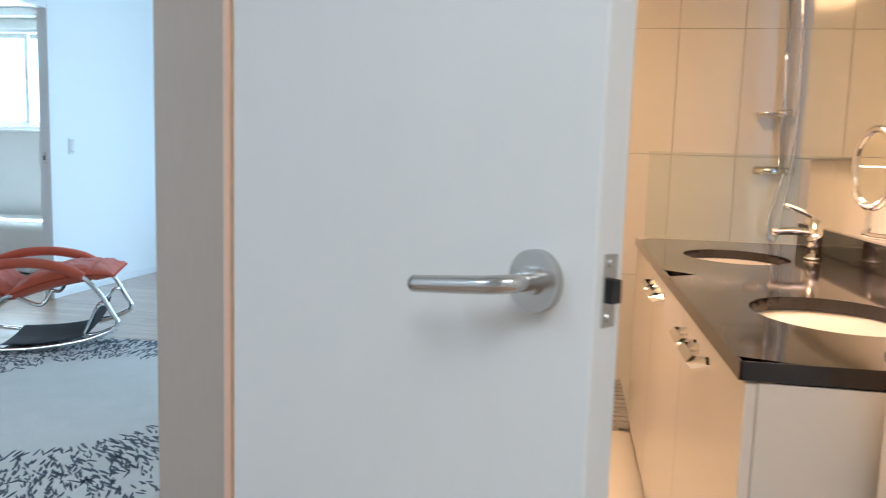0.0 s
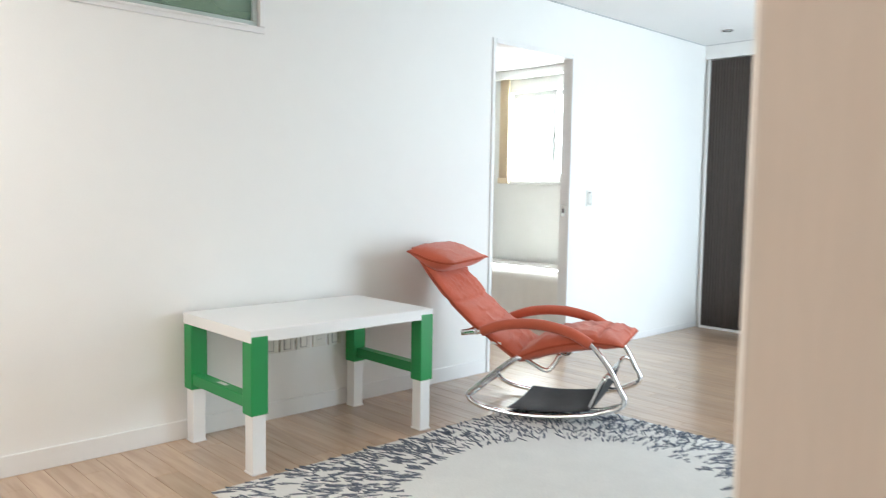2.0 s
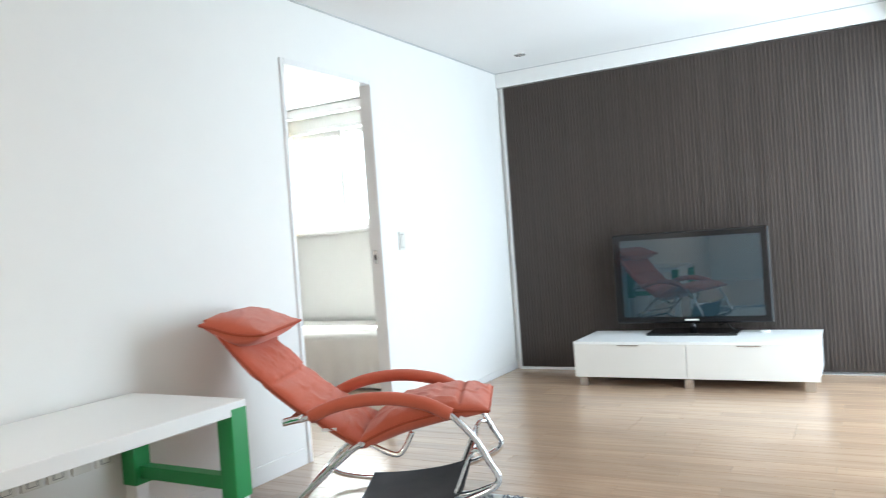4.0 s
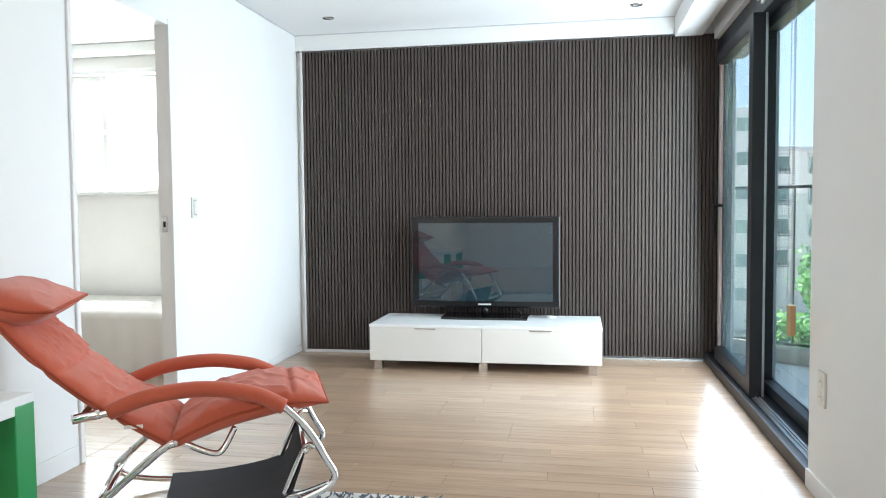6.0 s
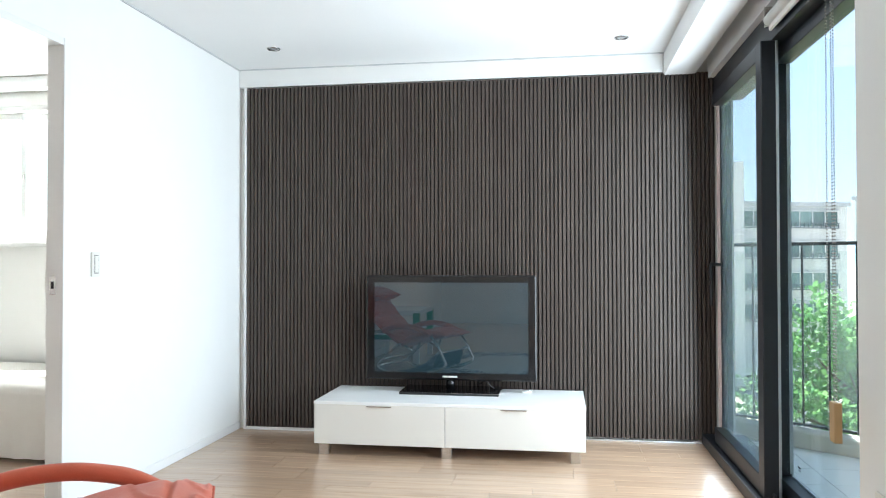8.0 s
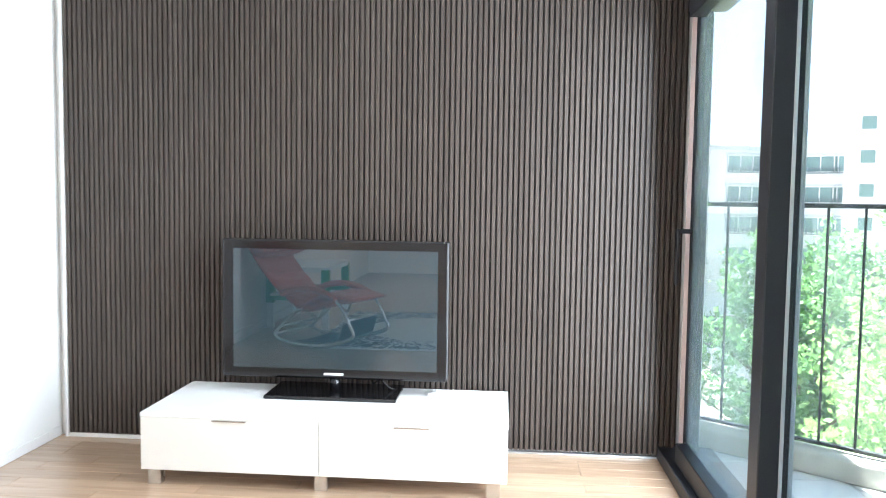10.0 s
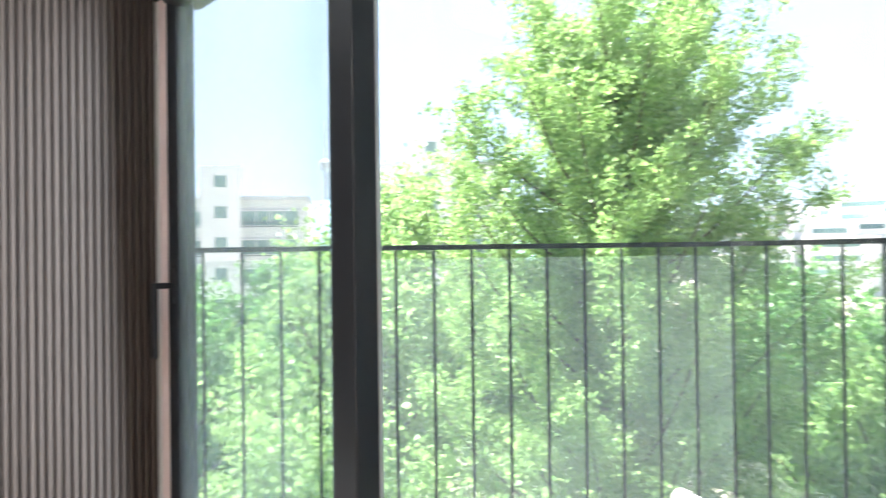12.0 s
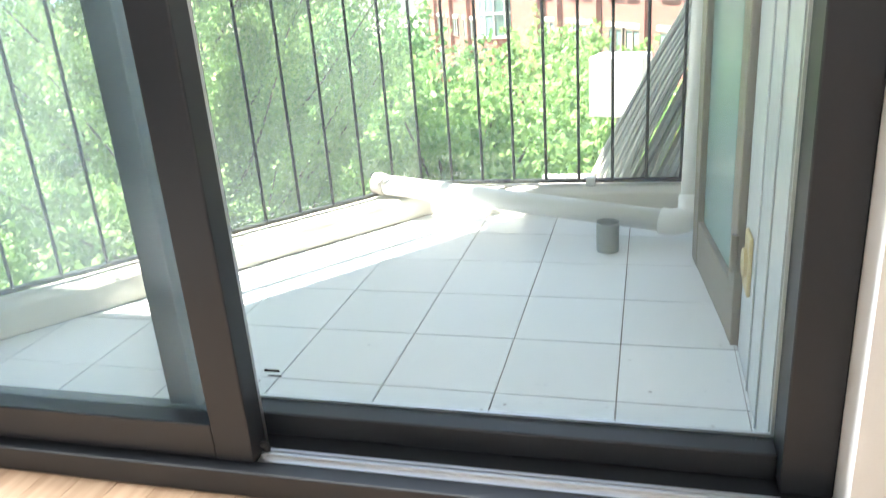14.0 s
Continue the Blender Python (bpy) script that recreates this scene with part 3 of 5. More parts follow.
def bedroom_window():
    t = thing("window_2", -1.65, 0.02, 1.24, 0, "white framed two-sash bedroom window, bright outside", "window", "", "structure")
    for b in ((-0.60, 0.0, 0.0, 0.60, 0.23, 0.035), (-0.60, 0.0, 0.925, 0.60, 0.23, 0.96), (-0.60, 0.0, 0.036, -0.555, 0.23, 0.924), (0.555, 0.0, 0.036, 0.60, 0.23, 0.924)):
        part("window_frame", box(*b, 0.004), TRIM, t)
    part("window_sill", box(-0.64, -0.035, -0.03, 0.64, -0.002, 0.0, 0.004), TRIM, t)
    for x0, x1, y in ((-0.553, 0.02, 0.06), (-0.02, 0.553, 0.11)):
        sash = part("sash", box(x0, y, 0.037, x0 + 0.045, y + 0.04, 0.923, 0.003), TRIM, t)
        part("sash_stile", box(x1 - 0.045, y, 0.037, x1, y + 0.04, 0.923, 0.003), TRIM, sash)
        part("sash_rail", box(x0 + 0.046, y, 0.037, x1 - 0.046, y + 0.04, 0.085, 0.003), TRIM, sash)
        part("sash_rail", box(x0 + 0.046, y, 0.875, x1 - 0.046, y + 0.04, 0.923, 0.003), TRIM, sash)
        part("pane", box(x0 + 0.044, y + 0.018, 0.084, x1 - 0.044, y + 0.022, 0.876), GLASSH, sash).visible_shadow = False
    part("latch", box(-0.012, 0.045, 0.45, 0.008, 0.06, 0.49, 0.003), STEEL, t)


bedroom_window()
structure("bedroom_pelmet", box(-2.9, -0.10, 2.30, -0.2, 0.018, 2.378, 0.003), CEIL, "white pelmet over the bedroom window", "trim")

# ======== loose things in the living room ========


def mid(s, z, w=0.0):
    return (0.956 * s, w, 0.062 + 0.956 * z)


def cushion(name, top, low, w0, w1, parent, seams=(), seed=0, n_len=64, n_wid=44, crease=0.008):
    """A stuffed pad between an upper and a lower line of its side view, drawn in to a seam all round."""
    rnd = random.Random(seed)
    T, L = smooth_line([(a, 0, b) for a, b in top], 12), smooth_line([(a, 0, b) for a, b in low], 12)

    def at(line, f):
        x = f * (len(line) - 1)
        i = min(int(x), len(line) - 2)
        return line[i].lerp(line[i + 1], x - i)

    off = [rnd.uniform(0, 50) for _ in range(3)]
    bm = bmesh.new()
    grids = []
    for side in (0, 1):
        g = []
        for i in range(n_len + 1):
            a = i / n_len
            row = []
            tp, lp = at(T, a), at(L, a)
            m = (tp + lp) / 2
            for j in range(n_wid + 1):
                b = j / n_wid
                edge = (1 - abs(2 * b - 1) ** 5) ** 0.5 * (1 - abs(2 * a - 1) ** 9) ** 0.5
                for s in seams:
                    edge *= 1 - 0.38 * math.exp(-((a - s) / 0.022) ** 2)
                edge = 0.16 + 0.84 * edge
                q = m + ((tp if side == 0 else lp) - m) * edge
                w = w0 + (w1 - w0) * b
                p = Vector((q.x, w, q.z))
                if side == 0 and 0 < i < n_len and 0 < j < n_wid:
                    k = Vector((p.x * 9 + off[0], p.y * 4 + off[1], p.z * 9 + off[2]))
                    k2 = Vector(((p.x - p.z) * 13 + 4.0 * p.y + off[1], p.y * 7 + (p.x - p.z) * 3, off[2]))
                    ridge = 1 - abs(noise.noise(k2)) * 2.2
                    p += (tp - lp).normalized() * crease * (noise.noise(k) * 0.8 + 0.45 * noise.noise(k * 2.7) + 1.0 * max(ridge, 0) ** 4)
                row.append(bm.verts.new(p))
            g.append(row)
        grids.append(g)
    for side, g in enumerate(grids):
        for i in range(n_len):
            for j in range(n_wid):
                f = (g[i][j], g[i][j + 1], g[i + 1][j + 1], g[i + 1][j])
                bm.faces.new(f if side else f[::-1])
    a, b = grids
    ring = lambda g: [g[0][j] for j in range(n_wid + 1)] + [g[i][n_wid] for i in range(1, n_len + 1)] + [g[n_len][j] for j in range(n_wid - 1, -1, -1)] + [g[i][0] for i in range(n_len - 1, 0, -1)]
    ra, rb = ring(a), ring(b)
    for i in range(len(ra)):
        k = (i + 1) % len(ra)
        bm.faces.new((ra[i], ra[k], rb[k], rb[i]))
    path = [(u.co + v.co) / 2 for u, v in zip(ra, rb)]
    ob = part(name, bm, FABRIC, parent, smooth=True)
    pb = add_sweep(bmesh.new(), path, 0.0055, 6, closed=True)
    part("piping", pb, FABRICD, ob, smooth=True)
    return ob


def rocking_chair():
    t = thing("rocking_chair", 0.562, -3.335, 0.0, 24, "rust-orange padded rocking lounge chair on a chrome tube frame", "chair")
    W = 0.50
    arm = [(-0.03, 0.372), (0.057, 0.383), (0.154, 0.42), (0.248, 0.438), (0.352, 0.443), (0.441, 0.434), (0.54, 0.41), (0.631, 0.362)]
    front = [(0.719, 0.266), (0.776, 0.162), (0.806, 0.105), (0.787, 0.066), (0.718, 0.034), (0.611, 0.0), (0.413, -0.030), (0.218, -0.036), (0.054, -0.014), (-0.012, 0.026), (0.02, 0.072), (0.206, 0.231), (0.262, 0.262)]
    for w in (0.0, W):
        side = part("side_frame", sweep([mid(s, z, w) for s, z in arm + front], 0.0125, 12, 6), CHROME, t, smooth=True)
        part("armrest_pad", sweep([mid(s, z, w) for s, z in arm[1:]], 0.0265, 14, 6), FABRIC, side, "rust-orange padded arm sleeve", smooth=True)
        part("arm_cap", sweep([mid(-0.055, 0.366, w), mid(-0.02, 0.373, w), mid(0.03, 0.38, w)], 0.016, 12, 3), CHROME, side, smooth=True)
        sg = 1 if w == 0 else -1
        part("foot_brace", sweep([mid(0.79, 0.075, w), mid(0.70, 0.036, w + sg * 0.03), mid(0.635, 0.030, w + sg * 0.035), mid(0.640, 0.060, w + sg * 0.035), mid(0.705, 0.20, w + sg * 0.03), mid(0.74, 0.205, w + sg * 0.008)], 0.010, 10, 6), CHROME, side, smooth=True)
        part("under_bracket", sweep([mid(0.285, 0.25, w + sg * 0.04), mid(0.38, 0.205, w + sg * 0.04), mid(0.42, 0.213, w + sg * 0.05), mid(0.462, 0.285, w + sg * 0.07)], 0.0105, 10, 6), CHROME, side, smooth=True)
    for s, z, r in ((-0.012, 0.03, 0.011), (0.262, 0.258, 0.011), (0.705, 0.195, 0.009), (0.04, 0.10, 0.009), (-0.03, 0.372, 0.010)):
        part("cross_tube", cyl(mid(s, z, 0.0), mid(s, z, W), r, 12), CHROME, t, smooth=True)
    bm = bmesh.new()
    line = smooth_line([mid(s, z) for s, z in ((0.20, -0.012), (0.35, -0.012), (0.52, 0.004), (0.64, 0.035), (0.675, 0.10), (0.705, 0.195))], 6)
    for lift in (0.0, 0.003):
        grid = [[bm.verts.new((p.x, 0.012 + (W - 0.024) * j / 8, p.z + lift - 0.022 * math.sin(math.pi * j / 8) * (0.6 if i < 18 else 0.2))) for j in range(9)] for i, p in enumerate(line)]
        for i in range(len(line) - 1):
            for j in range(8):
                bm.faces.new((grid[i][j], grid[i][j + 1], grid[i + 1][j + 1], grid[i + 1][j]))
    part("sling", bm, SLING, t, "sagging black canvas sling between the runners", smooth=True)
    P = lambda pts: [mid(s, z)[::2] for s, z in pts]
    back_top = [(-0.345, 0.815), (-0.21, 0.665), (-0.06, 0.515), (0.06, 0.415), (0.17, 0.345), (0.265, 0.300)]
    back_low = [(-0.375, 0.785), (-0.275, 0.645), (-0.183, 0.535), (-0.009, 0.383), (0.116, 0.300), (0.245, 0.205)]
    cushion("back_cushion", P(back_top), P(back_low), 0.015, W - 0.015, t, seams=(0.40, 0.70), seed=3, crease=0.012)
    seat_top = [(0.255, 0.305), (0.36, 0.362), (0.47, 0.400), (0.60, 0.418), (0.70, 0.412), (0.785, 0.378)]
    seat_low = [(0.235, 0.205), (0.34, 0.245), (0.459, 0.283), (0.62, 0.318), (0.70, 0.330), (0.785, 0.352)]
    cushion("seat_cushion", P(seat_top), P(seat_low), 0.012, W - 0.012, t, seams=(0.72,), seed=5, crease=0.009)
    pil_top = [(-0.378, 0.795), (-0.340, 0.818), (-0.262, 0.812), (-0.180, 0.780), (-0.105, 0.742)]
    pil_low = [(-0.378, 0.772), (-0.32, 0.722), (-0.245, 0.677), (-0.17, 0.680), (-0.105, 0.718)]
    cushion("head_pillow", P(pil_top), P(pil_low), -0.005, W + 0.005, t, seed=8, n_len=40, crease=0.004)
    part("label_tag", box(*mid(0.10, 0.318, 0.012)[:2], mid(0.10, 0.318)[2], mid(0.16, 0.29)[0], 0.016, mid(0.10, 0.33)[2], 0.0), WHITEL, t, "small white cloth label")


rocking_chair()


def desk():
    t = thing("desk", 0.31, -4.125, 0, 0, "white children's desk with green upper legs and white feet", "desk")
    part("tabletop", box(-0.287, -0.478, 0.526, 0.304, 0.475, 0.575, 0.003), WHITEL, t)
    for y in (-0.475, 0.400):
        for x in (-0.285, 0.233):
            leg = part("leg", box(x + 0.006, y + 0.008, 0.0, x + 0.066, y + 0.067, 0.262, 0.003), WHITEL, t, "white lower leg")
            s = -0.001 if y < 0 else 0.001
            part("leg_sleeve", box(x, y + s, 0.238, x + 0.072, y + 0.075 + s, 0.552 if x > 0 else 0.524, 0.004), GREEN, leg, "green leg sleeve")
            part("foot_pad", box(x + 0.003, y + 0.005, 0.0, x + 0.069, y + 0.070, 0.008, 0.002), WHITEL, leg)
        c = y + (0.004 if y < 0 else 0.022)
        part("side_rail", box(-0.212, c, 0.262, 0.232, c + 0.050, 0.310, 0.003), GREEN, t, "green side rail")
    part("sticker", box(-0.02, -0.455, 0.3102, 0.05, -0.435, 0.3108), PLASTIC, t)


desk()


def rug():
    x0, y0, x1, y1 = 0.66, -4.79, 2.40, -2.785
    t = thing("rug", (x0 + x1) / 2, (y0 + y1) / 2, 0, 0, "cream wool rug with short blue-black dashes round a plain middle", "rug")
    hx, hy = (x1 - x0) / 2, (y1 - y0) / 2
    bm = bmesh.new()
    n, m = 60, 68
    g = [[bm.verts.new((-hx + 2 * hx * i / n, -hy + 2 * hy * j / m, 0.0115 + 0.0016 * noise.noise(Vector((i * 0.9, j * 0.9, 0))) if 0 < i < n and 0 < j < m else 0.006)) for j in range(m + 1)] for i in range(n + 1)]
    for i in range(n):
        for j in range(m):
            bm.faces.new((g[i][j], g[i + 1][j], g[i + 1][j + 1], g[i][j + 1]))
    ring = [g[i][0] for i in range(n + 1)] + [g[n][j] for j in range(1, m + 1)] + [g[i][m] for i in range(n - 1, -1, -1)] + [g[0][j] for j in range(m - 1, 0, -1)]
    low = [bm.verts.new((v.co.x, v.co.y, 0.0005)) for v in ring]
    for i in range(len(ring)):
        k = (i + 1) % len(ring)
        bm.faces.new((ring[i], low[i], low[k], ring[k]))
    part("field", bm, RUG, t, smooth=True)
    rnd = random.Random(4)
    bm = bmesh.new()
    done = 0
    while done < 3000:
        x, y = rnd.uniform(-hx + 0.02, hx - 0.02), rnd.uniform(-hy + 0.02, hy - 0.02)
        d = math.hypot(x / (hx - 0.16), y / (hy - 0.20))
        if d < 0.80 or (d < 0.95 and rnd.random() < 0.35) or (d > 1.28 and rnd.random() < 0.35):
            continue
        done += 1
        a = math.atan2(y, x) + rnd.gauss(0, 0.35)
        l, w = rnd.uniform(0.012, 0.036), rnd.uniform(0.0022, 0.0045)
        mt = Matrix.Translation((x, y, 0.0138)) @ Matrix.Rotation(a, 4, "Z")
        pts = [(-l, -w * 0.5), (-l * 0.3, -w), (l * 0.5, -w * 0.8), (l, 0), (l * 0.4, w), (-l * 0.4, w * 0.8)]
        v = [bm.verts.new(mt @ Vector((px, py, 0.0))) for px, py in pts]
        u = [bm.verts.new(mt @ Vector((px * 1.05, py * 1.3, -0.006))) for px, py in pts]
        bm.faces.new(v)
        for i in range(6):
            bm.faces.new((v[i], u[i], u[(i + 1) % 6], v[(i + 1) % 6]))
    tagged(part("dash_pattern", bm, DASH, t, "short blue-black woven dashes"), kind="stuff")


rug()


def tv_bench():
    t = thing("tv_bench", 1.475, -0.31, 0, 0, "low white lacquered television bench with two cream drawers on steel feet", "cabinet")
    part("body", box(-0.760, -0.262, 0.066, 0.760, 0.270, 0.288, 0.002), WHITEL, t)
    part("top_panel", box(-0.768, -0.275, 0.289, 0.768, 0.275, 0.307, 0.002), WHITEL, t)
    for x0, x1, hx in ((-0.766, -0.010, -0.385), (-0.006, 0.766, 0.375)):
        d = part("drawer_front", box(x0, -0.275, 0.064, x1, -0.263, 0.2885, 0.002), CREAM, t)
        part("handle", box(hx - 0.072, -0.284, 0.279, hx + 0.072, -0.2752, 0.2855, 0.0015), STEEL, d, "slim steel edge pull")
    for x in (-0.710, 0.0, 0.710):
        for y in (-0.270, 0.20):
            part("foot", box(x - 0.027, y, 0.0, x + 0.027, y + 0.045, 0.0655, 0.002), STEEL, t)


tv_bench()


def television():
    t = thing("television", 1.447, -0.16, 0.307, 0, "glossy black flat television on a black glass stand", "television")
    part("casing", box(-0.530, -0.040, 0.072, 0.520, 0.035, 0.713, 0.010, 3), TVBLACK, t)
    part("bezel", box(-0.514, -0.0405, 0.083, 0.510, -0.0402, 0.116), TVBLACK, t)
    part("screen", box(-0.476, -0.0425, 0.118, 0.470, -0.041, 0.668), SCREEN, t, "dark reflective screen, switched off")
    part("logo", box(-0.050, -0.0432, 0.090, 0.040, -0.0412, 0.101), PLASTIC, t, "small pale maker's mark")
    st = part("stand_plate", box(-0.30, -0.155, 0.0, 0.30, 0.125, 0.016, 0.004, 3), TVBLACK, t)
    part("neck", cyl((-0.005, -0.01, 0.016), (-0.005, -0.01, 0.085), 0.024, 24), TVBLACK, st, "glossy black neck", True)
    part("cable", sweep([(0.16, 0.02, 0.10), (0.17, 0.0, 0.05), (0.21, -0.01, 0.07), (0.25, 0.0, 0.03), (0.30, 0.06, 0.006)], 0.004, 6), TVBLACK, t, smooth=True)


television()
tagged(part("puck", add_lathe(bmesh.new(), [(0.0001, 0.012), (0.03, 0.012), (0.034, 0.006), (0.034, 0.0), (0.0001, 0.0)], (1.90, -0.14, 0.3075), 20), WHITEL, None, "", True), "small flat white plastic puck on the bench", "device")


def wall_plate(name, x, y, z, face, w, h, label, category, group="", rocker=True, socket=False):
    t = thing(name, x, y, z, face, label, category, group)
    part("plate", box(-w / 2, -0.009, -h / 2, w / 2, -0.0005, h / 2, 0.002), PLASTIC, t)
    if rocker:
        part("rocker", box(-w * 0.2, -0.012, -h * 0.34, w * 0.2, -0.0092, h * 0.34, 0.001), PLASTIC, t)
        # Grey sheet on the plate paints the shade round the rocker.
        part("shadow_gap", box(-w * 0.26, -0.0098, -h * 0.38, w * 0.26, -0.0092, h * 0.38), PLASTICD, t)
    if socket:
        for k in ((-0.028, 0.028) if h > 0.09 else (0,)):
            s = part("socket", cyl((0, -0.011, k), (0, -0.0091, k), 0.020, 20), PLASTIC, t)
            for q in (-0.008, 0.008):
                part("hole", cyl((q, -0.0118, k), (q, -0.0109, k), 0.0025, 8), PLASTICD, s)
    return t


wall_plate("light_switch", 0.0, -1.597, 1.093, 90, 0.062, 0.112, "ivory light switch with a tall rocker on the wall", "switch")
wall_plate("wall_socket", 2.959, -2.592, 0.412, -90, 0.078, 0.125, "ivory double wall socket low on the wall", "socket", rocker=False, socket=True)
for _i, _y in enumerate((-4.16, -4.065, -3.97, -3.875, -3.78)):
    wall_plate("wall_socket", 0.0, _y, 0.365, 90, 0.078, 0.078, "ivory wall outlet in a row under the desk", "socket", "outlets under the desk", rocker=_i != 3, socket=_i == 3)


def downlight(x, y):
    t = thing("downlight", x, y, CEIL_Z, 0, "small round recessed ceiling downlight, switched off", "ceiling light", "ceiling downlights")
    bm = add_lathe(bmesh.new(), [(0.041, 0.0), (0.041, -0.004), (0.036, -0.007), (0.031, -0.004), (0.027, -0.0005)], segs=28)
    part("trim_ring", bm, STEEL, t, smooth=True)
    part("reflector", add_lathe(bmesh.new(), [(0.027, -0.001), (0.016, -0.0006), (0.0001, -0.0005)], segs=24), PLASTICD, t, smooth=True)


for _p in ((0.417, -0.470), (2.458, -0.380), (1.458, -1.255)):
    downlight(*_p)


def roller_blind():
    t = thing("roller_blind", 3.01, -1.83, 2.15, 0, "rolled-up white roller blind with bead chain and wooden weight", "blind")
    part("roll", cyl((0, -0.50, 0.0), (0, 0.50, 0.0), 0.026, 24), BLIND, t, smooth=True)
    part("bottom_bar", box(-0.006, -0.49, -0.050, 0.006, 0.49, -0.024, 0.003), BLIND, t)
    for y in (-0.51, 0.505):
        part("bracket", box(-0.02, y - 0.004, -0.03, 0.02, y + 0.004, 0.06, 0.002), STEEL, t)
    ch = bmesh.new()
    ys = (-0.598, -0.636, -0.654)
    for k, y in enumerate(ys):
        z1 = -1.46 if k else -1.52
        n = 150
        for i in range(n):
            z = -0.02 + (z1 + 0.02) * i / (n - 1)
            bmesh.ops.create_icosphere(ch, subdivisions=1, radius=0.0032, matrix=Matrix.Translation((-0.132, y + (0.012 * (i / n) if k == 0 else 0), z)))
    for i in range(16):
        a = math.pi * i / 15
        bmesh.ops.create_icosphere(ch, subdivisions=1, radius=0.0032, matrix=Matrix.Translation((-0.132, -0.611 - 0.025 * math.cos(a), -1.52 - 0.04 * math.sin(a))))
    tagged(part("bead_chain", ch, BEAD, t), kind="stuff")
    part("chain_hook", box(-0.145, -0.66, -0.03, -0.02, -0.51, -0.015, 0.003), STEEL, t)
    part("chain_weight", box(-0.143, -0.668, -1.565, -0.121, -0.626, -1.450, 0.003), PLY, t, "small wooden chain weight")


roller_blind()

# ======== bathroom and its door ========


def bathroom_door():
    fr = thing("door_2", 3.15, -5.63, 0, 0, "white painted bathroom door frame", "door frame", "", "structure")
    part("jamb", box(-0.121, -0.030, 0, -0.002, 0.030, 2.10, 0.004), JAMB, fr, "beige grained frame film")
    # Added peach strip: its colour imitates bathroom light through the hinge gap.
    part("light_strip", box(-0.012, -0.0345, 0, -0.002, -0.0303, 2.05, 0.001), GAPLIGHT, fr, "peach strip painted as bathroom light through the hinge gap")
    part("stop", box(-0.001, 0.010, 0, 0.014, 0.055, 2.07, 0.003), TRIM, fr)
    part("jamb", box(0.926, -0.045, 0, 0.948, 0.060, 2.10, 0.003), TRIM, fr)
    part("head", box(0.0, -0.045, 2.050, 0.925, 0.060, 2.079, 0.003), TRIM, fr)
    t = thing("bathroom_door", 3.155, -5.672, 0.0, -38.2, "white flush door with a steel lever handle, standing open", "door")
    W = 0.632
    leaf = part("leaf", box(0.004, 0.0, 0.008, W, 0.038, 2.035, 0.003), DOORP, t)
    for z in (0.20, 1.80):
        part("hinge", cyl((-0.001, 0.002, z), (-0.001, 0.002, z + 0.09), 0.006, 12), STEEL, t)
    p = part("latch_plate", box(W - 0.001, 0.010, 0.955, W + 0.0015, 0.028, 1.017, 0.001), STEEL, leaf)
    part("latch_bolt", box(W + 0.001, 0.013, 0.976, W + 0.009, 0.025, 0.996, 0.001), GASKET, p)
    for z in (0.963, 1.009):
        part("screw", cyl((W + 0.001, 0.019, z), (W + 0.0025, 0.019, z), 0.004, 10), STEEL, p)
    for side in (-1, 1):
        y = 0.0 if side < 0 else 0.038
        cx, cz = W - 0.060, 0.988
        h = part("rosette", cyl((cx, y, cz), (cx, y + side * 0.009, cz), 0.0275, 40), STEEL, leaf, "round brushed steel rosette")
        part("collar", cyl((cx, y + side * 0.009, cz), (cx, y + side * 0.014, cz), 0.012, 24), STEEL, h)
        part("lever", sweep([(cx, y + side * 0.010, cz), (cx, y + side * 0.024, cz), (cx - 0.004, y + side * 0.035, cz - 0.001), (cx - 0.018, y + side * 0.042, cz - 0.003), (cx - 0.040, y + side * 0.043, cz - 0.006), (cx - 0.118, y + side * 0.042, cz - 0.016)], 0.0082, 18, 7), STEEL, h, "bent round steel lever", True)


bathroom_door()


def tiled_wall(name, origin, along, count, w, rows, h, z0, label):
    """Large glossy tiles on a grout bed; along is the wall's direction, the face is to its right."""
    a = Vector((*along, 0)).normalized()
    n = Vector((a.y, -a.x, 0))
    m = Matrix((( a.x, n.x, 0, origin[0]), (a.y, n.y, 0, origin[1]), (0, 0, 1, 0), (0, 0, 0, 1)))
    L, H = count * w, rows * h
    bed = structure(name, box(0, -0.12, 0, L, -0.006, 2.38), GROUT, label, "wall")
    bed.matrix_basis = m
    first = None
    for i in range(count):
        for j in range(rows):
            if first is None:
                first = part("tile", box(0.001, -0.006, 0.001, w - 0.001, 0.002, h - 0.001, 0.0012, 1), WALLTILE, bed)
                ob = first
            else:
                ob = first.copy()
                scene.collection.objects.link(ob)
            ob.location = (i * w, 0, z0 + j * h)


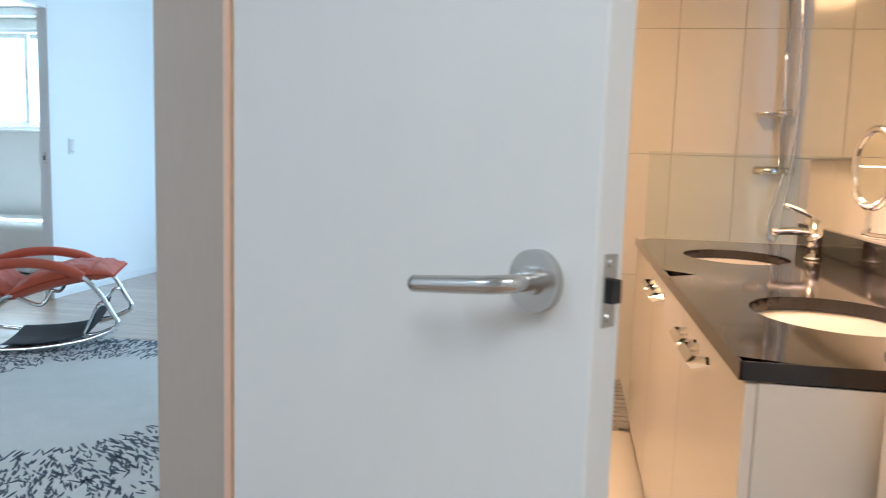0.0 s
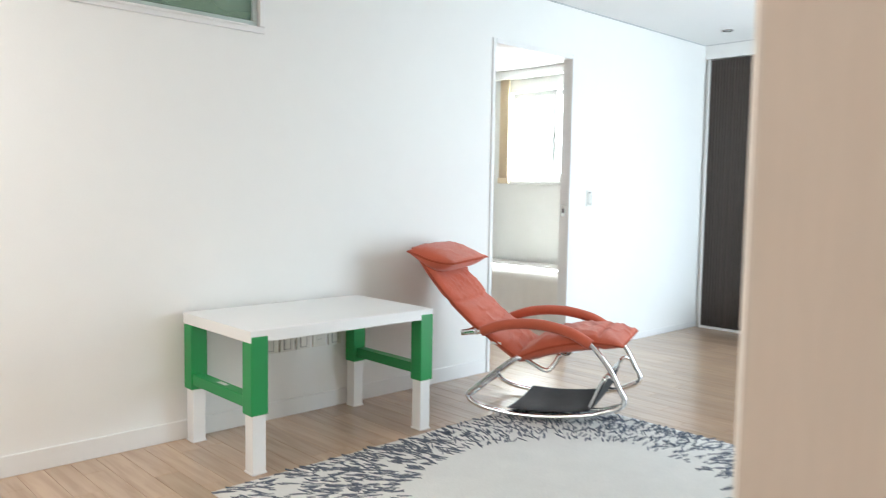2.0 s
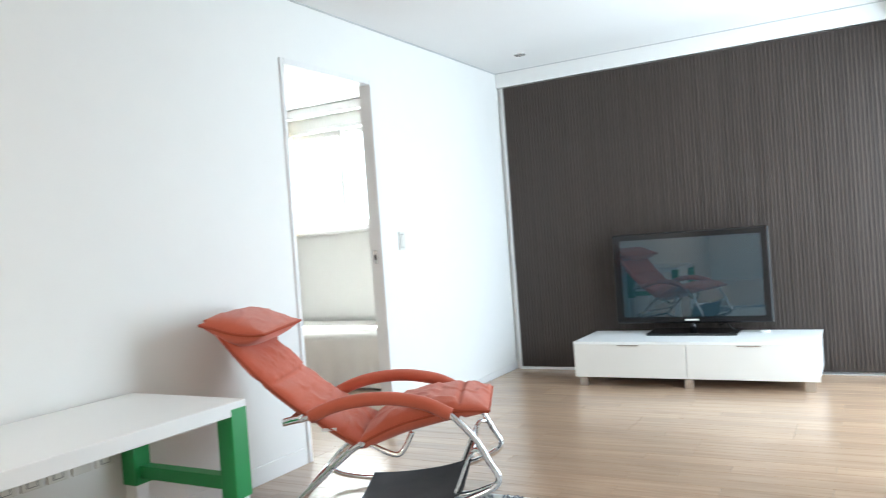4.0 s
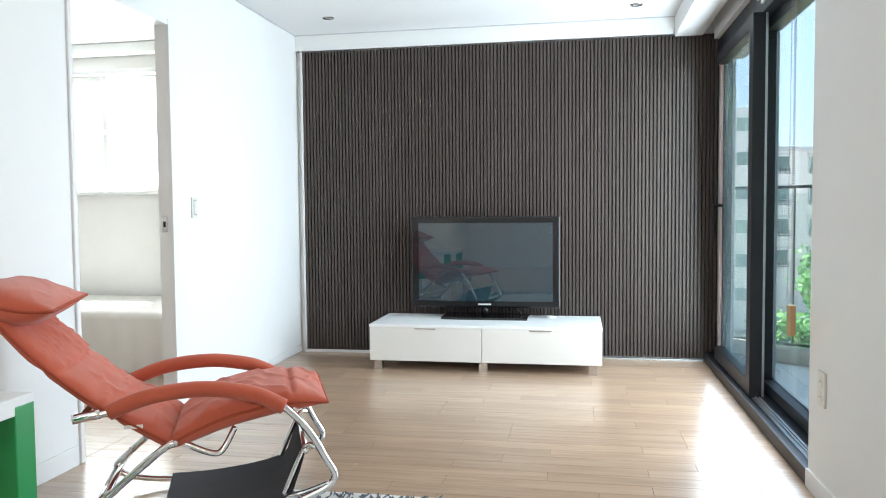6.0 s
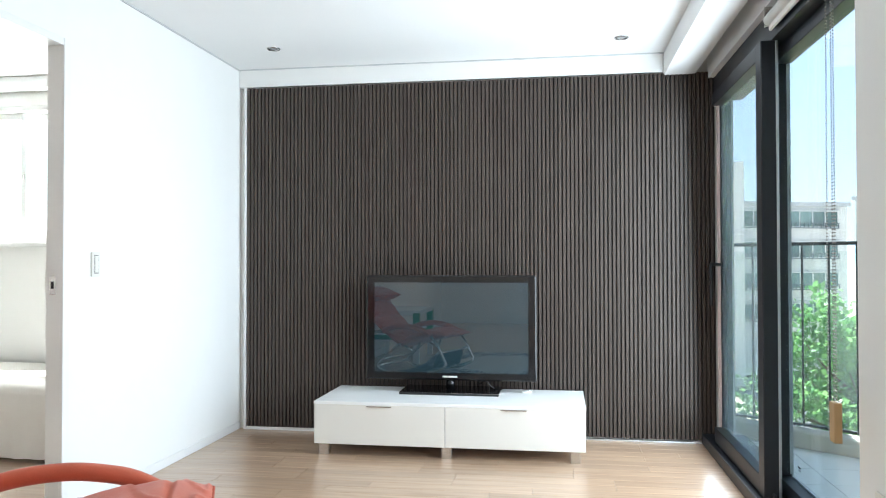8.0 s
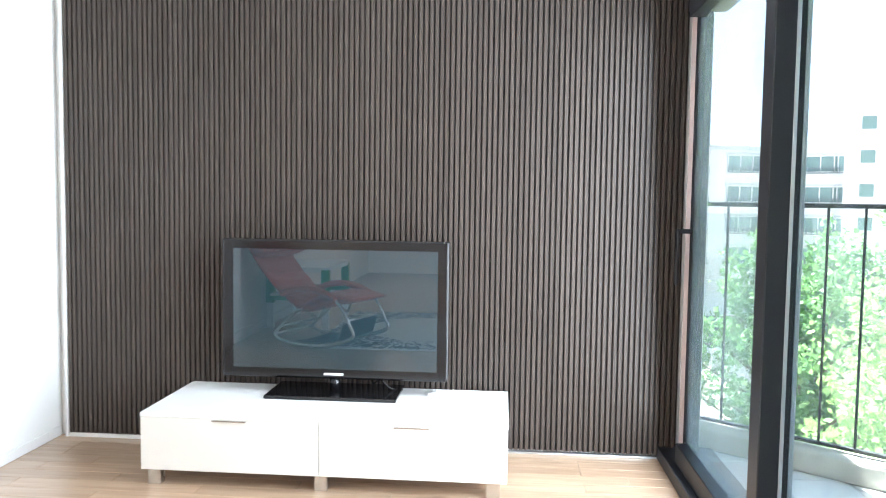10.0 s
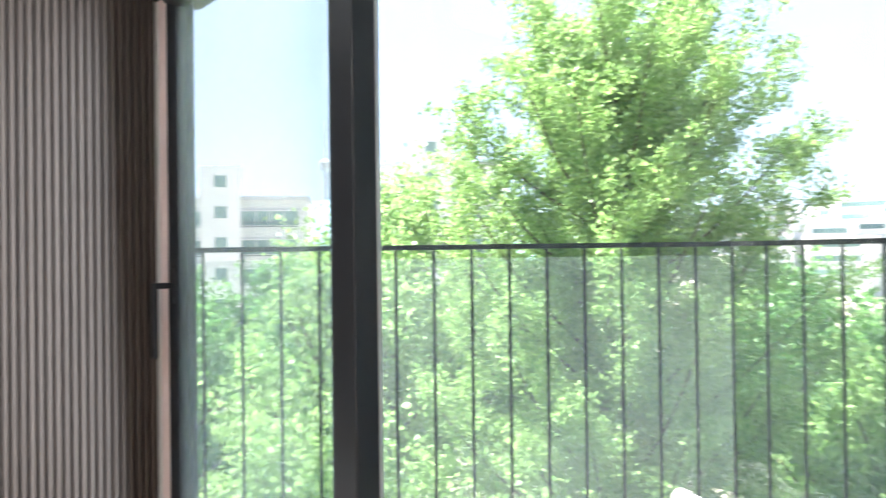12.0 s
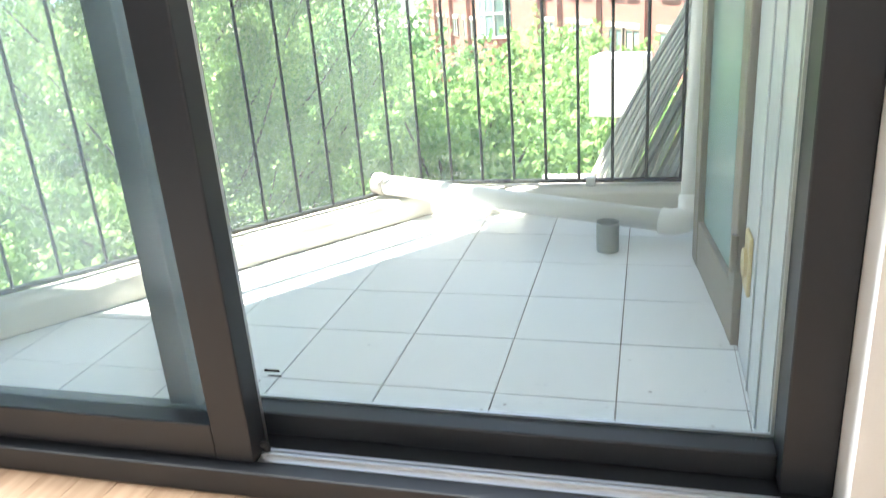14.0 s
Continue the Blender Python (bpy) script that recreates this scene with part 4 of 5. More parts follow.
def bathroom():
    tiled_wall("wall_bathroom_north", (3.20, -2.80), (1, 0), 6, 0.302, 4, 0.602, -0.06, "cream glossy tiled bathroom wall")
    tiled_wall("wall_bathroom_vanity", (4.535, -3.55), (0, -1), 7, 0.302, 4, 0.602, -0.06, "cream glossy tiled wall behind the vanity")
    tiled_wall("wall_bathroom_west", (3.165, -5.58), (0, 1), 9, 0.302, 4, 0.602, -0.06, "cream glossy tiled bathroom wall")
    tiled_wall("wall_bathroom_shower", (4.95, -2.80), (0, -1), 3, 0.302, 4, 0.602, -0.06, "cream glossy tiled shower wall")
    structure("floor_bathroom", box(3.15, -5.60, -0.009, 4.95, -2.80, 0.004), WALLTILE, "pale tiled bathroom floor", "floor")
    v = thing("vanity", 4.215, -4.53, 0.0, 0, "cream gloss double vanity cabinet with square chrome pulls", "cabinet")
    part("body", box(-0.290, -0.965, 0.06, 0.318, 0.965, 0.766, 0.002), CREAM, v)
    part("plinth", box(-0.25, -0.95, 0.0, 0.30, 0.95, 0.059), PLASTICD, v)
    for k in range(3):
        y0, y1 = -0.965 + k * 0.644, -0.965 + (k + 1) * 0.644 - 0.004
        d = part("drawer_front", box(-0.309, y0, 0.062, -0.291, y1, 0.764, 0.002), CREAM, v)
        if k < 2:
            c = (-5.06 if k == 0 else -4.34) + 4.53
            for o in (-0.075, 0.075):
                q = c + o
                part("pull", sweep([(-0.309, q - 0.058, 0.715), (-0.339, q - 0.058, 0.715), (-0.339, q + 0.058, 0.715), (-0.309, q + 0.058, 0.715)], 0.013, 4, straight=True), CHROME, d, "square chrome pull")
    top = tagged(part("granite_countertop", vanity_top(), STONE), "polished black granite vanity top with two basin cutouts", "countertop")
    for y in (-5.05, -4.08):
        s = thing("basin", 4.175, y, 0.80, 0, "white oval under-mounted porcelain basin", "sink", "vanity basins")
        part("bowl", add_lathe(bmesh.new(), [(0.215, -0.031), (0.200, -0.033), (0.185, -0.07), (0.14, -0.12), (0.07, -0.145), (0.02, -0.15), (0.0001, -0.15)], segs=40, sx=0.82, sy=1.0), PORCELAIN, s, smooth=True)
        part("drain", cyl((0, 0, -0.149), (0, 0, -0.145), 0.022, 20), CHROME, s)
        f = thing("faucet", 4.42, y + 0.02, 0.80, 0, "single-lever chrome basin faucet", "faucet", "vanity faucets")
        part("column", cyl((0, 0, 0), (0, 0, 0.13), 0.022, 24), CHROME, f, smooth=True)
        part("base_ring", cyl((0, 0, 0), (0, 0, 0.008), 0.028, 24), CHROME, f, smooth=True)
        part("spout", sweep([(0, 0, 0.085), (-0.07, 0, 0.092), (-0.135, 0, 0.086)], 0.013, 14, 5), CHROME, f, smooth=True)
        part("lever", sweep([(0, 0, 0.13), (-0.03, 0, 0.150), (-0.10, 0, 0.175)], 0.009, 10, 5), CHROME, f, smooth=True)
    structure("backsplash", box(4.505, -5.5, 0.801, 4.534, -3.552, 0.885, 0.002), STONE, "low black granite upstand", "trim")
    c = thing("mirror_cabinet", 4.515, -4.53, 1.13, 0, "long wall-hung mirror cabinet lit from below", "cabinet")
    part("carcass", box(-0.012, -0.97, 0.0, 0.018, 0.97, 1.10, 0.002), TRIM, c)
    part("mirror_door", box(-0.018, -0.97, 0.002, -0.0125, 0.97, 1.098), MIRROR, c)
    structure("glass_screen", box(3.93, -3.556, 0.802, 4.50, -3.548, 1.145), GLASS, "low clear glass screen at the end of the vanity", "screen")
    m = thing("magnifying_mirror", 4.50, -5.00, 0.96, 0, "round chrome magnifying mirror on a wall arm", "mirror")
    part("wall_plate", cyl((0.03, 0, 0), (0.0, 0, 0), 0.03, 24), CHROME, m)
    part("arm", sweep([(0.0, 0, 0), (-0.12, -0.02, 0), (-0.257, 0.0, 0.0), (-0.262, 0, 0.02), (-0.262, 0.0, 0.055)], 0.007, 10, 6), CHROME, m, smooth=True)
    r = [Vector((-0.262 + 0.074 * math.cos(a) * 0.20, -0.074 * math.cos(a) * 0.90, 0.138 + 0.080 * math.sin(a))) for a in [2 * math.pi * i / 48 for i in range(48)]]
    part("rim", add_sweep(bmesh.new(), r, 0.008, 10, True), CHROME, m, smooth=True)
    bm = bmesh.new()
    bm.faces.new([bm.verts.new(p) for p in r])
    bm.faces.new([bm.verts.new(p + Vector((0.006, 0.004, 0))) for p in reversed(r)])
    part("mirror_glass", bm, MIRROR, m)
    s = thing("shower_set", 4.60, -2.80, 0.72, 0, "chrome shower riser rail with hose and hand shower", "shower")
    part("riser", cyl((0.0, -0.06, 0.36), (-0.02, -0.06, 1.30), 0.012, 16), CHROME, s, smooth=True)
    part("hose", sweep([(0.03, -0.06, 1.25), (0.05, -0.07, 0.9), (0.05, -0.07, 0.45), (0.0, -0.08, 0.05), (-0.04, -0.07, 0.10), (0.02, -0.06, 0.36)], 0.008, 8, 8), CHROME, s, smooth=True)
    part("soap_dish", add_lathe(bmesh.new(), [(0.0001, 0.0), (0.05, 0.002), (0.062, 0.014), (0.058, 0.014), (0.0001, 0.006)], (-0.08, -0.08, 0.615), 24), CHROME, s, smooth=True)
    part("slider", cyl((-0.03, -0.06, 0.63), (0.03, -0.06, 0.63), 0.02, 16), CHROME, s, smooth=True)
    part("mixer", cyl((-0.12, -0.05, 0.36), (0.06, -0.05, 0.36), 0.022, 18), CHROME, s, smooth=True)
    part("wall_mount", cyl((0.0, 0.0, 0.36), (0.0, -0.05, 0.36), 0.016, 14), CHROME, s)
    part("head_bracket", cyl((-0.02, 0.0, 1.28), (-0.02, -0.07, 1.28), 0.016, 14), CHROME, s)
    d = thing("duckboard", 3.62, -3.25, 0.004, 0, "grey slatted shower duckboard on the floor", "mat")
    for i in range(12):
        part("slat", box(-0.35, -0.35 + i * 0.06, 0.012, 0.30, -0.35 + i * 0.06 + 0.045, 0.026, 0.002), CONC, d)
    for x in (-0.30, 0.22):
        part("runner", box(x, -0.35, 0.0, x + 0.03, 0.355, 0.0119), CONC, d)


def vanity_top():
    bm = bmesh.new()
    x0, x1, y0, y1, z = 3.895, 4.533, -5.50, -3.56, 0.80
    n = 32
    for z0, flip in ((z, False), (z - 0.030, True)):
        for cy, ya, yb in ((-5.05, y0, -4.565), (-4.08, -4.565, y1)):
            cx = 4.175
            inner = [bm.verts.new((cx + 0.165 * math.cos(2 * math.pi * k / n), cy + 0.20 * math.sin(2 * math.pi * k / n), z0)) for k in range(n)]
            outer = []
            for k in range(n):
                c, s = math.cos(2 * math.pi * k / n), math.sin(2 * math.pi * k / n)
                f = min(((x1 - cx) if c > 0 else (cx - x0)) / max(abs(c), 1e-6), ((yb - cy) if s > 0 else (cy - ya)) / max(abs(s), 1e-6))
                outer.append(bm.verts.new((cx + c * f, cy + s * f, z0)))
            for k in range(n):
                q = (inner[k], outer[k], outer[(k + 1) % n], inner[(k + 1) % n])
                bm.faces.new(q[::-1] if flip else q)
            if not flip:
                low = [bm.verts.new(v.co - Vector((0, 0, 0.030))) for v in inner]
                for k in range(n):
                    bm.faces.new((inner[k], inner[(k + 1) % n], low[(k + 1) % n], low[k]))
    for a in ((x0, y0, x0 + 0.004, y1), (x0, y0, x1, y0 + 0.004)):
        add_box(bm, a[0], a[1], z - 0.030, a[2], a[3], z - 0.0005)
    return bm


bathroom()

# ======== bedroom ========


def bed():
    t = thing("bed", -1.45, -0.50, 0, 0, "bed under a plain white cover that hangs to the floor", "bed")
    part("mattress", box(-1.15, -0.44, 0.0, 0.98, 0.46, 0.385, 0.03, 3), LINEN, t)
    bm = bmesh.new()
    n, rows = 110, 9
    g = []
    for i in range(n + 1):
        x = -1.17 + 2.17 * i / n
        col = []
        for j in range(rows + 1):
            f = j / rows
            z = 0.41 - 0.39 * f
            fold = 0.016 * f * (math.sin(x * 17 + 1.3 * math.sin(x * 5)) + 0.5 * math.sin(x * 41))
            col.append(bm.verts.new((x, -0.462 - 0.012 * min(1, f * 3) + fold, z - (0.006 * (1 - f) if j == 0 else 0))))
        top = [bm.verts.new((x, -0.462 + 0.93 * k / 8, 0.412 + 0.006 * noise.noise(Vector((x * 3, k * 0.6, 2))))) for k in range(1, 9)]
        g.append(list(reversed(col)) + top)
    for a, b in zip(g, g[1:]):
        for j in range(len(a) - 1):
            bm.faces.new((a[j], b[j], b[j + 1], a[j + 1]))
    part("bed_cover", bm, LINEN, t, "white cotton cover with loose folds", smooth=True)


bed()


def roman_curtain():
    t = thing("curtain", -2.215, -0.045, 1.22, 0, "narrow gathered cream curtain beside the bedroom window", "curtain")
    bm = bmesh.new()
    n = 40
    a = [[bm.verts.new((-0.065 + 0.13 * i / n, 0.014 * math.sin(i * 0.9), z)) for z in (0.06, 0.4, 0.75, 1.075)] for i in range(n + 1)]
    b = [[bm.verts.new((-0.065 + 0.13 * i / n, 0.014 * math.sin(i * 0.9) - 0.004, z)) for z in (0.06, 0.4, 0.75, 1.075)] for i in range(n + 1)]
    for i in range(n):
        for j in range(3):
            bm.faces.new((a[i][j], a[i + 1][j], a[i + 1][j + 1], a[i][j + 1]))
            bm.faces.new((b[i][j + 1], b[i + 1][j + 1], b[i + 1][j], b[i][j]))
    part("cloth", bm, CURTAIN, t, smooth=True)
    part("bottom_hem", box(-0.07, -0.02, 0.0, 0.07, 0.02, 0.058, 0.006), CURTAIN, t)


roman_curtain()

# ======== balcony ========
BZ = 0.010                    # balcony floor
K0, K1 = Vector((3.10, 0.238, 0)), Vector((4.850, -1.164, 0))   # inner foot of the kerb
KD = (K1 - K0).normalized()
KN = Vector((-KD.y, KD.x, 0))          # outwards
K2 = Vector((4.905, -2.75, 0))
KD2 = (K2 - K1).normalized()
KN2 = Vector((-KD2.y, KD2.x, 0))
CORNER = (KN + KN2).normalized() / ((KN + KN2).normalized().dot(KN))


def balcony():
    out = 0.15
    pts = [K0 + KN * out, K1 + CORNER * out, K2 + KN2 * out]
    slab = [(3.20, -2.75), (3.20, 0.35), *[(p.x, p.y) for p in pts]]
    structure("floor_balcony", prism(slab, -0.25, BZ - 0.004), TILEJ, "grey grout bed of the balcony tiles", "floor")
    roof = [(3.00, -2.75), (3.00, 0.26), (3.205, 0.26), (3.205, 1.2), *[(p.x, p.y) for p in (K0 + KN * 0.54, K1 + CORNER * 0.54, K2 + KN2 * 0.54)]]
    structure("balcony_roof", prism(roof, 3.0, 3.2), CONC, "concrete slab over the balcony", "roof")
    bm = bmesh.new()
    H = 0.105
    n = 40
    line = [K0.lerp(K1, i / n) for i in range(n)] + [K1.lerp(K2, i / n) for i in range(n + 1)]
    rows = []
    for i, p in enumerate(line):
        d = CORNER if i == n else (KN if i < n else KN2)
        j = 0.004 * noise.noise(p * 6)
        k = 0.004 * noise.noise(p * 9 + Vector((5, 0, 0)))
        rows.append([bm.verts.new(q) for q in (p + d * j + Vector((0, 0, BZ - 0.003)), p + d * (0.004 + j) + Vector((0, 0, H - 0.012 + k)), p + d * (0.014 + j) + Vector((0, 0, H + k)), p + d * (out - 0.01) + Vector((0, 0, H + j)), p + d * out + Vector((0, 0, H - 0.012)), p + d * out + Vector((0, 0, -0.25)))])
    for a, b in zip(rows, rows[1:]):
        for k in range(5):
            bm.faces.new((a[k], b[k], b[k + 1], a[k + 1]))
    structure("kerb_balcony", bm, KERB, "low weathered white kerb round the balcony", "kerb", True)
    crack = bmesh.new()
    rnd = random.Random(12)
    for i in range(len(line) - 1):
        a, b = line[i], line[i + 1]
        d = KN if i < n else KN2
        u = -d * (0.004 + 0.010 * rnd.random())
        w = -d * (0.004 + 0.010 * rnd.random())
        lift = Vector((0, 0, BZ + 0.0015))
        crack.faces.new([crack.verts.new(q + lift) for q in (a + d * 0.004, b + d * 0.004, b + w, a + u)])
    structure("trim_kerb_joint", crack, TILEJ, "ragged dirty joint along the kerb's foot", "joint")
    structure("wall_balcony_side", box(3.20, -2.70, -0.25, 3.735, -2.335, 2.6), SIDING, "pale grey metal clad wall at the balcony end", "wall")
    structure("wall_balcony_end", box(3.735, -2.70, -0.25, 4.42, -2.42, 2.6), CONC, "shaded wall behind the balcony door", "wall")
    structure("ledge_balcony", box(5.06, -3.1, -0.40, 5.75, -1.55, -0.052), CONC, "concrete ledge outside the railing", "ledge")
    # Its unseen upper part is sized to cut off the balcony's sun strip.
    structure("wall_facade", box(3.02, 0.26, -9.0, 3.16, 6.0, 4.4), FARWHITE, "white outer wall of the flat's own house", "wall")
    # Out of view; added to stop sun slipping in between ceiling and roof.
    structure("wall_sun_block", box(3.05, -2.70, 2.605, 3.19, 0.255, 2.995), FARWHITE, "unseen white wall added over the balcony window to block the sun", "wall")
    structure("wall_facade_low", box(2.95, -9.3, -9.0, 3.20, 0.26, -0.26), FARWHITE, "white outer wall under the balcony", "wall")


balcony()


def railing():
    t = thing("railing", K1.x, K1.y, 0, 0, "dark iron balcony railing with thin upright bars", "railing")
    base, zt, zb, r = Vector((K1.x, K1.y, 0)), 1.205, 0.125, 0.0065
    A, B, C = K0 + KN * 0.117 - base, K1 + CORNER * 0.117 - base, K2 + KN2 * 0.117 - base
    for P, Q in ((A, B), (B, C)):
        d = (Q - P).normalized()
        n = Vector((-d.y, d.x, 0))
        for z, h, w in ((zt, 0.010, 0.016), (zb, 0.007, 0.014)):
            bm = bmesh.new()
            v = [bm.verts.new(p + n * sx * w + Vector((0, 0, z + sz * h))) for p in (P, Q) for sx, sz in ((-1, -1), (1, -1), (1, 1), (-1, 1))]
            for f in ((0, 1, 2, 3), (4, 7, 6, 5), (0, 4, 5, 1), (1, 5, 6, 2), (2, 6, 7, 3), (3, 7, 4, 0)):
                bm.faces.new([v[i] for i in f])
            part("top_rail" if z == zt else "bottom_rail", bm, IRON, t)
    for P, Q in ((A, B), (B, C)):
        d = (Q - P).normalized()
        n = Vector((-d.y, d.x, 0))
        bm = bmesh.new()
        v = [bm.verts.new(p + n * (0.012 + sx * 0.0015) + Vector((0, 0, z))) for p in (P, Q) for sx, z in ((-1, zb + 0.01), (1, zb + 0.01), (1, zt - 0.045), (-1, zt - 0.045))]
        for f in ((0, 1, 2, 3), (4, 7, 6, 5), (0, 4, 5, 1), (1, 5, 6, 2), (2, 6, 7, 3), (3, 7, 4, 0)):
            bm.faces.new([v[i] for i in f])
        part("plastic_sheet", bm, SHEET, t, "clear plastic sheet tied behind the bars").visible_shadow = False
    first = None
    spots = []
    L1 = (B - A).length
    k = 0.0
    while k < L1 - 0.02:
        spots.append(B + (A - B).normalized() * k)
        k += 0.152
    L2 = (C - B).length
    k = 0.14
    while k < L2:
        spots.append(B + (C - B).normalized() * k)
        k += 0.140
    for p in spots:
        if first is None:
            first = part("bar", cyl((0, 0, zb), (0, 0, zt), r, 8), IRON, t)
            ob = first
        else:
            ob = first.copy()
            scene.collection.objects.link(ob)
        ob.location = p
    for p in (B + (A - B).normalized() * 1.22, B + (C - B).normalized() * 0.75):
        part("foot_bracket", box(p.x - 0.02, p.y - 0.02, 0.10, p.x + 0.02, p.y + 0.02, 0.14, 0.004), PVC, t)


railing()


def drain_pipe():
    t = thing("drain_pipe", 4.56, -2.19, 0, 0, "white plastic drain pipe laid across the balcony corner", "pipe")
    a, e = Vector((4.80 - 4.56, -0.955 + 2.19, 0.165)), Vector((0.0, 0.0, 0.085))
    part("run", cyl(a, e, 0.042, 24), PVC, t, smooth=True)
    part("end_ring", cyl(a + (a - e).normalized() * 0.01, a - (a - e).normalized() * 0.045, 0.048, 24), CONC, t)
    part("elbow", sweep([e + (a - e).normalized() * 0.05, e, e + Vector((0.02, -0.055, 0.02)), e + Vector((0.045, -0.062, 0.09))], 0.049, 20, 6), PVC, t, smooth=True)
    part("riser", cyl(e + Vector((0.045, -0.062, 0.08)), e + Vector((0.20, -0.10, 1.6)), 0.042, 24), PVC, t, smooth=True)
    t2 = thing("branch_pipe", 4.86, -2.36, 0.62, 0, "short white branch pipe with a rubber clamp", "pipe")
    part("tube", sweep([(-0.04, 0.06, 0.12), (0.0, 0.02, 0.04), (0.02, -0.03, -0.02), (0.10, -0.06, -0.03)], 0.026, 14, 5), PVC, t2, smooth=True)
    part("clamp", cyl((-0.012, 0.032, 0.064), (0.0, 0.02, 0.04), 0.030, 14), GASKET, t2)
    c = thing("tin_can", 4.45, -1.955, BZ, 0, "dull grey open tin can on the tiles", "can")
    part("wall", add_lathe(bmesh.new(), [(0.0001, 0.002), (0.040, 0.0), (0.041, 0.004), (0.0405, 0.105), (0.043, 0.108), (0.040, 0.111), (0.0385, 0.104), (0.0385, 0.006), (0.0001, 0.006)], segs=28), TIN, c, smooth=True)


drain_pipe()


def balcony_door():
    t = thing("door_3", 3.74, -2.315, BZ, 6.0, "bronze aluminium glazed door at the balcony end", "door")
    W, H = 0.66, 2.05
    for n, b in (("stile", (0.0, -0.045, 0.0, 0.075, 0.0, H)), ("stile", (W - 0.085, -0.045, 0.0, W, 0.0, H)), ("rail", (0.0755, -0.043, 0.0, W - 0.0855, -0.002, 0.16)), ("rail", (0.0755, -0.043, 1.0, W - 0.0855, -0.002, 1.10)), ("rail", (0.0755, -0.043, H - 0.09, W - 0.0855, -0.002, H))):
        part(n, box(*b, 0.004), BRONZE, t)
    part("pane", box(0.074, -0.026, 0.158, W - 0.084, -0.020, 1.002), FARGLASS, t)
    part("pane", box(0.074, -0.026, 1.098, W - 0.084, -0.020, H - 0.088), FARGLASS, t)
    part("handle", sweep([(W - 0.04, 0.0, 1.22), (W - 0.04, 0.035, 1.22), (W - 0.04, 0.040, 1.20), (W - 0.04, 0.040, 0.98), (W - 0.04, 0.035, 0.96), (W - 0.04, 0.0, 0.96)], 0.010, 10, 3), BRONZE, t, smooth=True)
    for z in (0.22, 1.75):
        part("hinge", cyl((-0.006, 0.006, z), (-0.006, 0.006, z + 0.10), 0.010, 12), BRONZE, t)
    p = thing("outlet_cover", 3.62, -2.335, 0.30, 0, "yellowed weatherproof outlet cover on the clad wall", "outlet")
    part("plate", box(-0.045, 0.0005, -0.075, 0.045, 0.010, 0.075, 0.004), BRASSY, p)
    part("lid", cyl((0, 0.010, 0.0), (0, 0.018, 0.0), 0.036, 24), BRASSY, p)
    for x in (3.345, 3.505):
        structure("trim_siding_rib", box(x, -2.3345, 0.0, x + 0.010, -2.330, 2.55, 0.001), SIDING, "raised rib of the metal cladding", "trim")


balcony_door()


def board_stack():
    t = thing("board_stack", 5.06, -2.42, -0.05, 0, "stack of weathered boards leaning under a loose tarpaulin", "lumber")
    rnd = random.Random(11)
    for i in range(12):
        f = i / 11
        foot = Vector((0.34 - 0.27 * f, 0.56 - 0.36 * f, 0.0))
        head = Vector((0.30 - 0.20 * f, -0.34 - 0.12 * f, 1.75 + rnd.uniform(-0.1, 0.2)))
        d = (head - foot).normalized()
        m = Matrix.Translation(foot + Vector((rnd.uniform(-0.02, 0.02), 0, 0))) @ d.to_track_quat("Z", "X").to_matrix().to_4x4()
        bm = box(-0.010, -0.072 - rnd.uniform(0, 0.02), 0.0, 0.010, 0.080, (head - foot).length, 0.003, 1)
        bmesh.ops.transform(bm, matrix=m, verts=bm.verts)
        part("board", bm, BOARD, t)
    bm = bmesh.new()
    n, k = 34, 22
    g = []
    for i in range(n + 1):
        a = i / n
        row = []
        for j in range(k + 1):
            b = 0.5 * j / k
            fold = 0.03 * math.sin(b * 62 + 2.6 * math.sin(a * 6)) + 0.035 * noise.noise(Vector((a * 6, b * 16, 1)))
            row.append(bm.verts.new(tarp_point(a, b) + Vector((-0.6, 0.25, 0.25)) * (fold + 0.02)))
        g.append(row)
    for i in range(n):
        for j in range(k):
            bm.faces.new((g[i][j], g[i][j + 1], g[i + 1][j + 1], g[i + 1][j]))
    ob = part("tarpaulin", bm, TARP, t, "creased grey-beige tarpaulin", smooth=True)
    ob.modifiers.new("thickness", "SOLIDIFY").thickness = 0.004
    for i in range(7):
        b = 0.04 + 0.065 * i
        p, q = tarp_point(0.02, b), tarp_point(0.95, b + rnd.uniform(-0.05, 0.05))
        part("rope", sweep([p, p.lerp(q, 0.3) + Vector((-0.05, 0.02, 0.0)), p.lerp(q, 0.7) + Vector((-0.05, -0.02, 0.0)), q], 0.007, 6), TARP if i % 2 else BOARD, t, smooth=True)
    u = thing("outdoor_unit", 6.35, -1.93, 0.32, -12, "white boxed unit on a post outside the railing", "air conditioner")
    part("case", box(-0.12, -0.155, -0.17, 0.12, 0.155, 0.17, 0.010, 3), PVC, u)
    part("post", cyl((0.05, 0.0, GZ - 0.32), (0.05, 0.0, -0.171), 0.04, 12), CONC, u)


def tarp_point(a, b):
    return Vector((0.32 - 0.30 * b, 0.60 - 0.36 * b, 0.02)).lerp(Vector((0.27 - 0.20 * b, -0.30 - 0.12 * b, 1.72)), a) + Vector((-0.03, 0.02, 0.01))


GZ = -9.5
board_stack()

# ======== outdoors ========
structure("ground", box(-60, -900, GZ - 0.5, 2500, 1500, GZ), GROUND, "pale dry ground and yards below", "ground")
structure("road", box(16, -60, GZ + 0.004, 23, 90, GZ + 0.03), ROAD, "narrow asphalt lane between the gardens", "road")


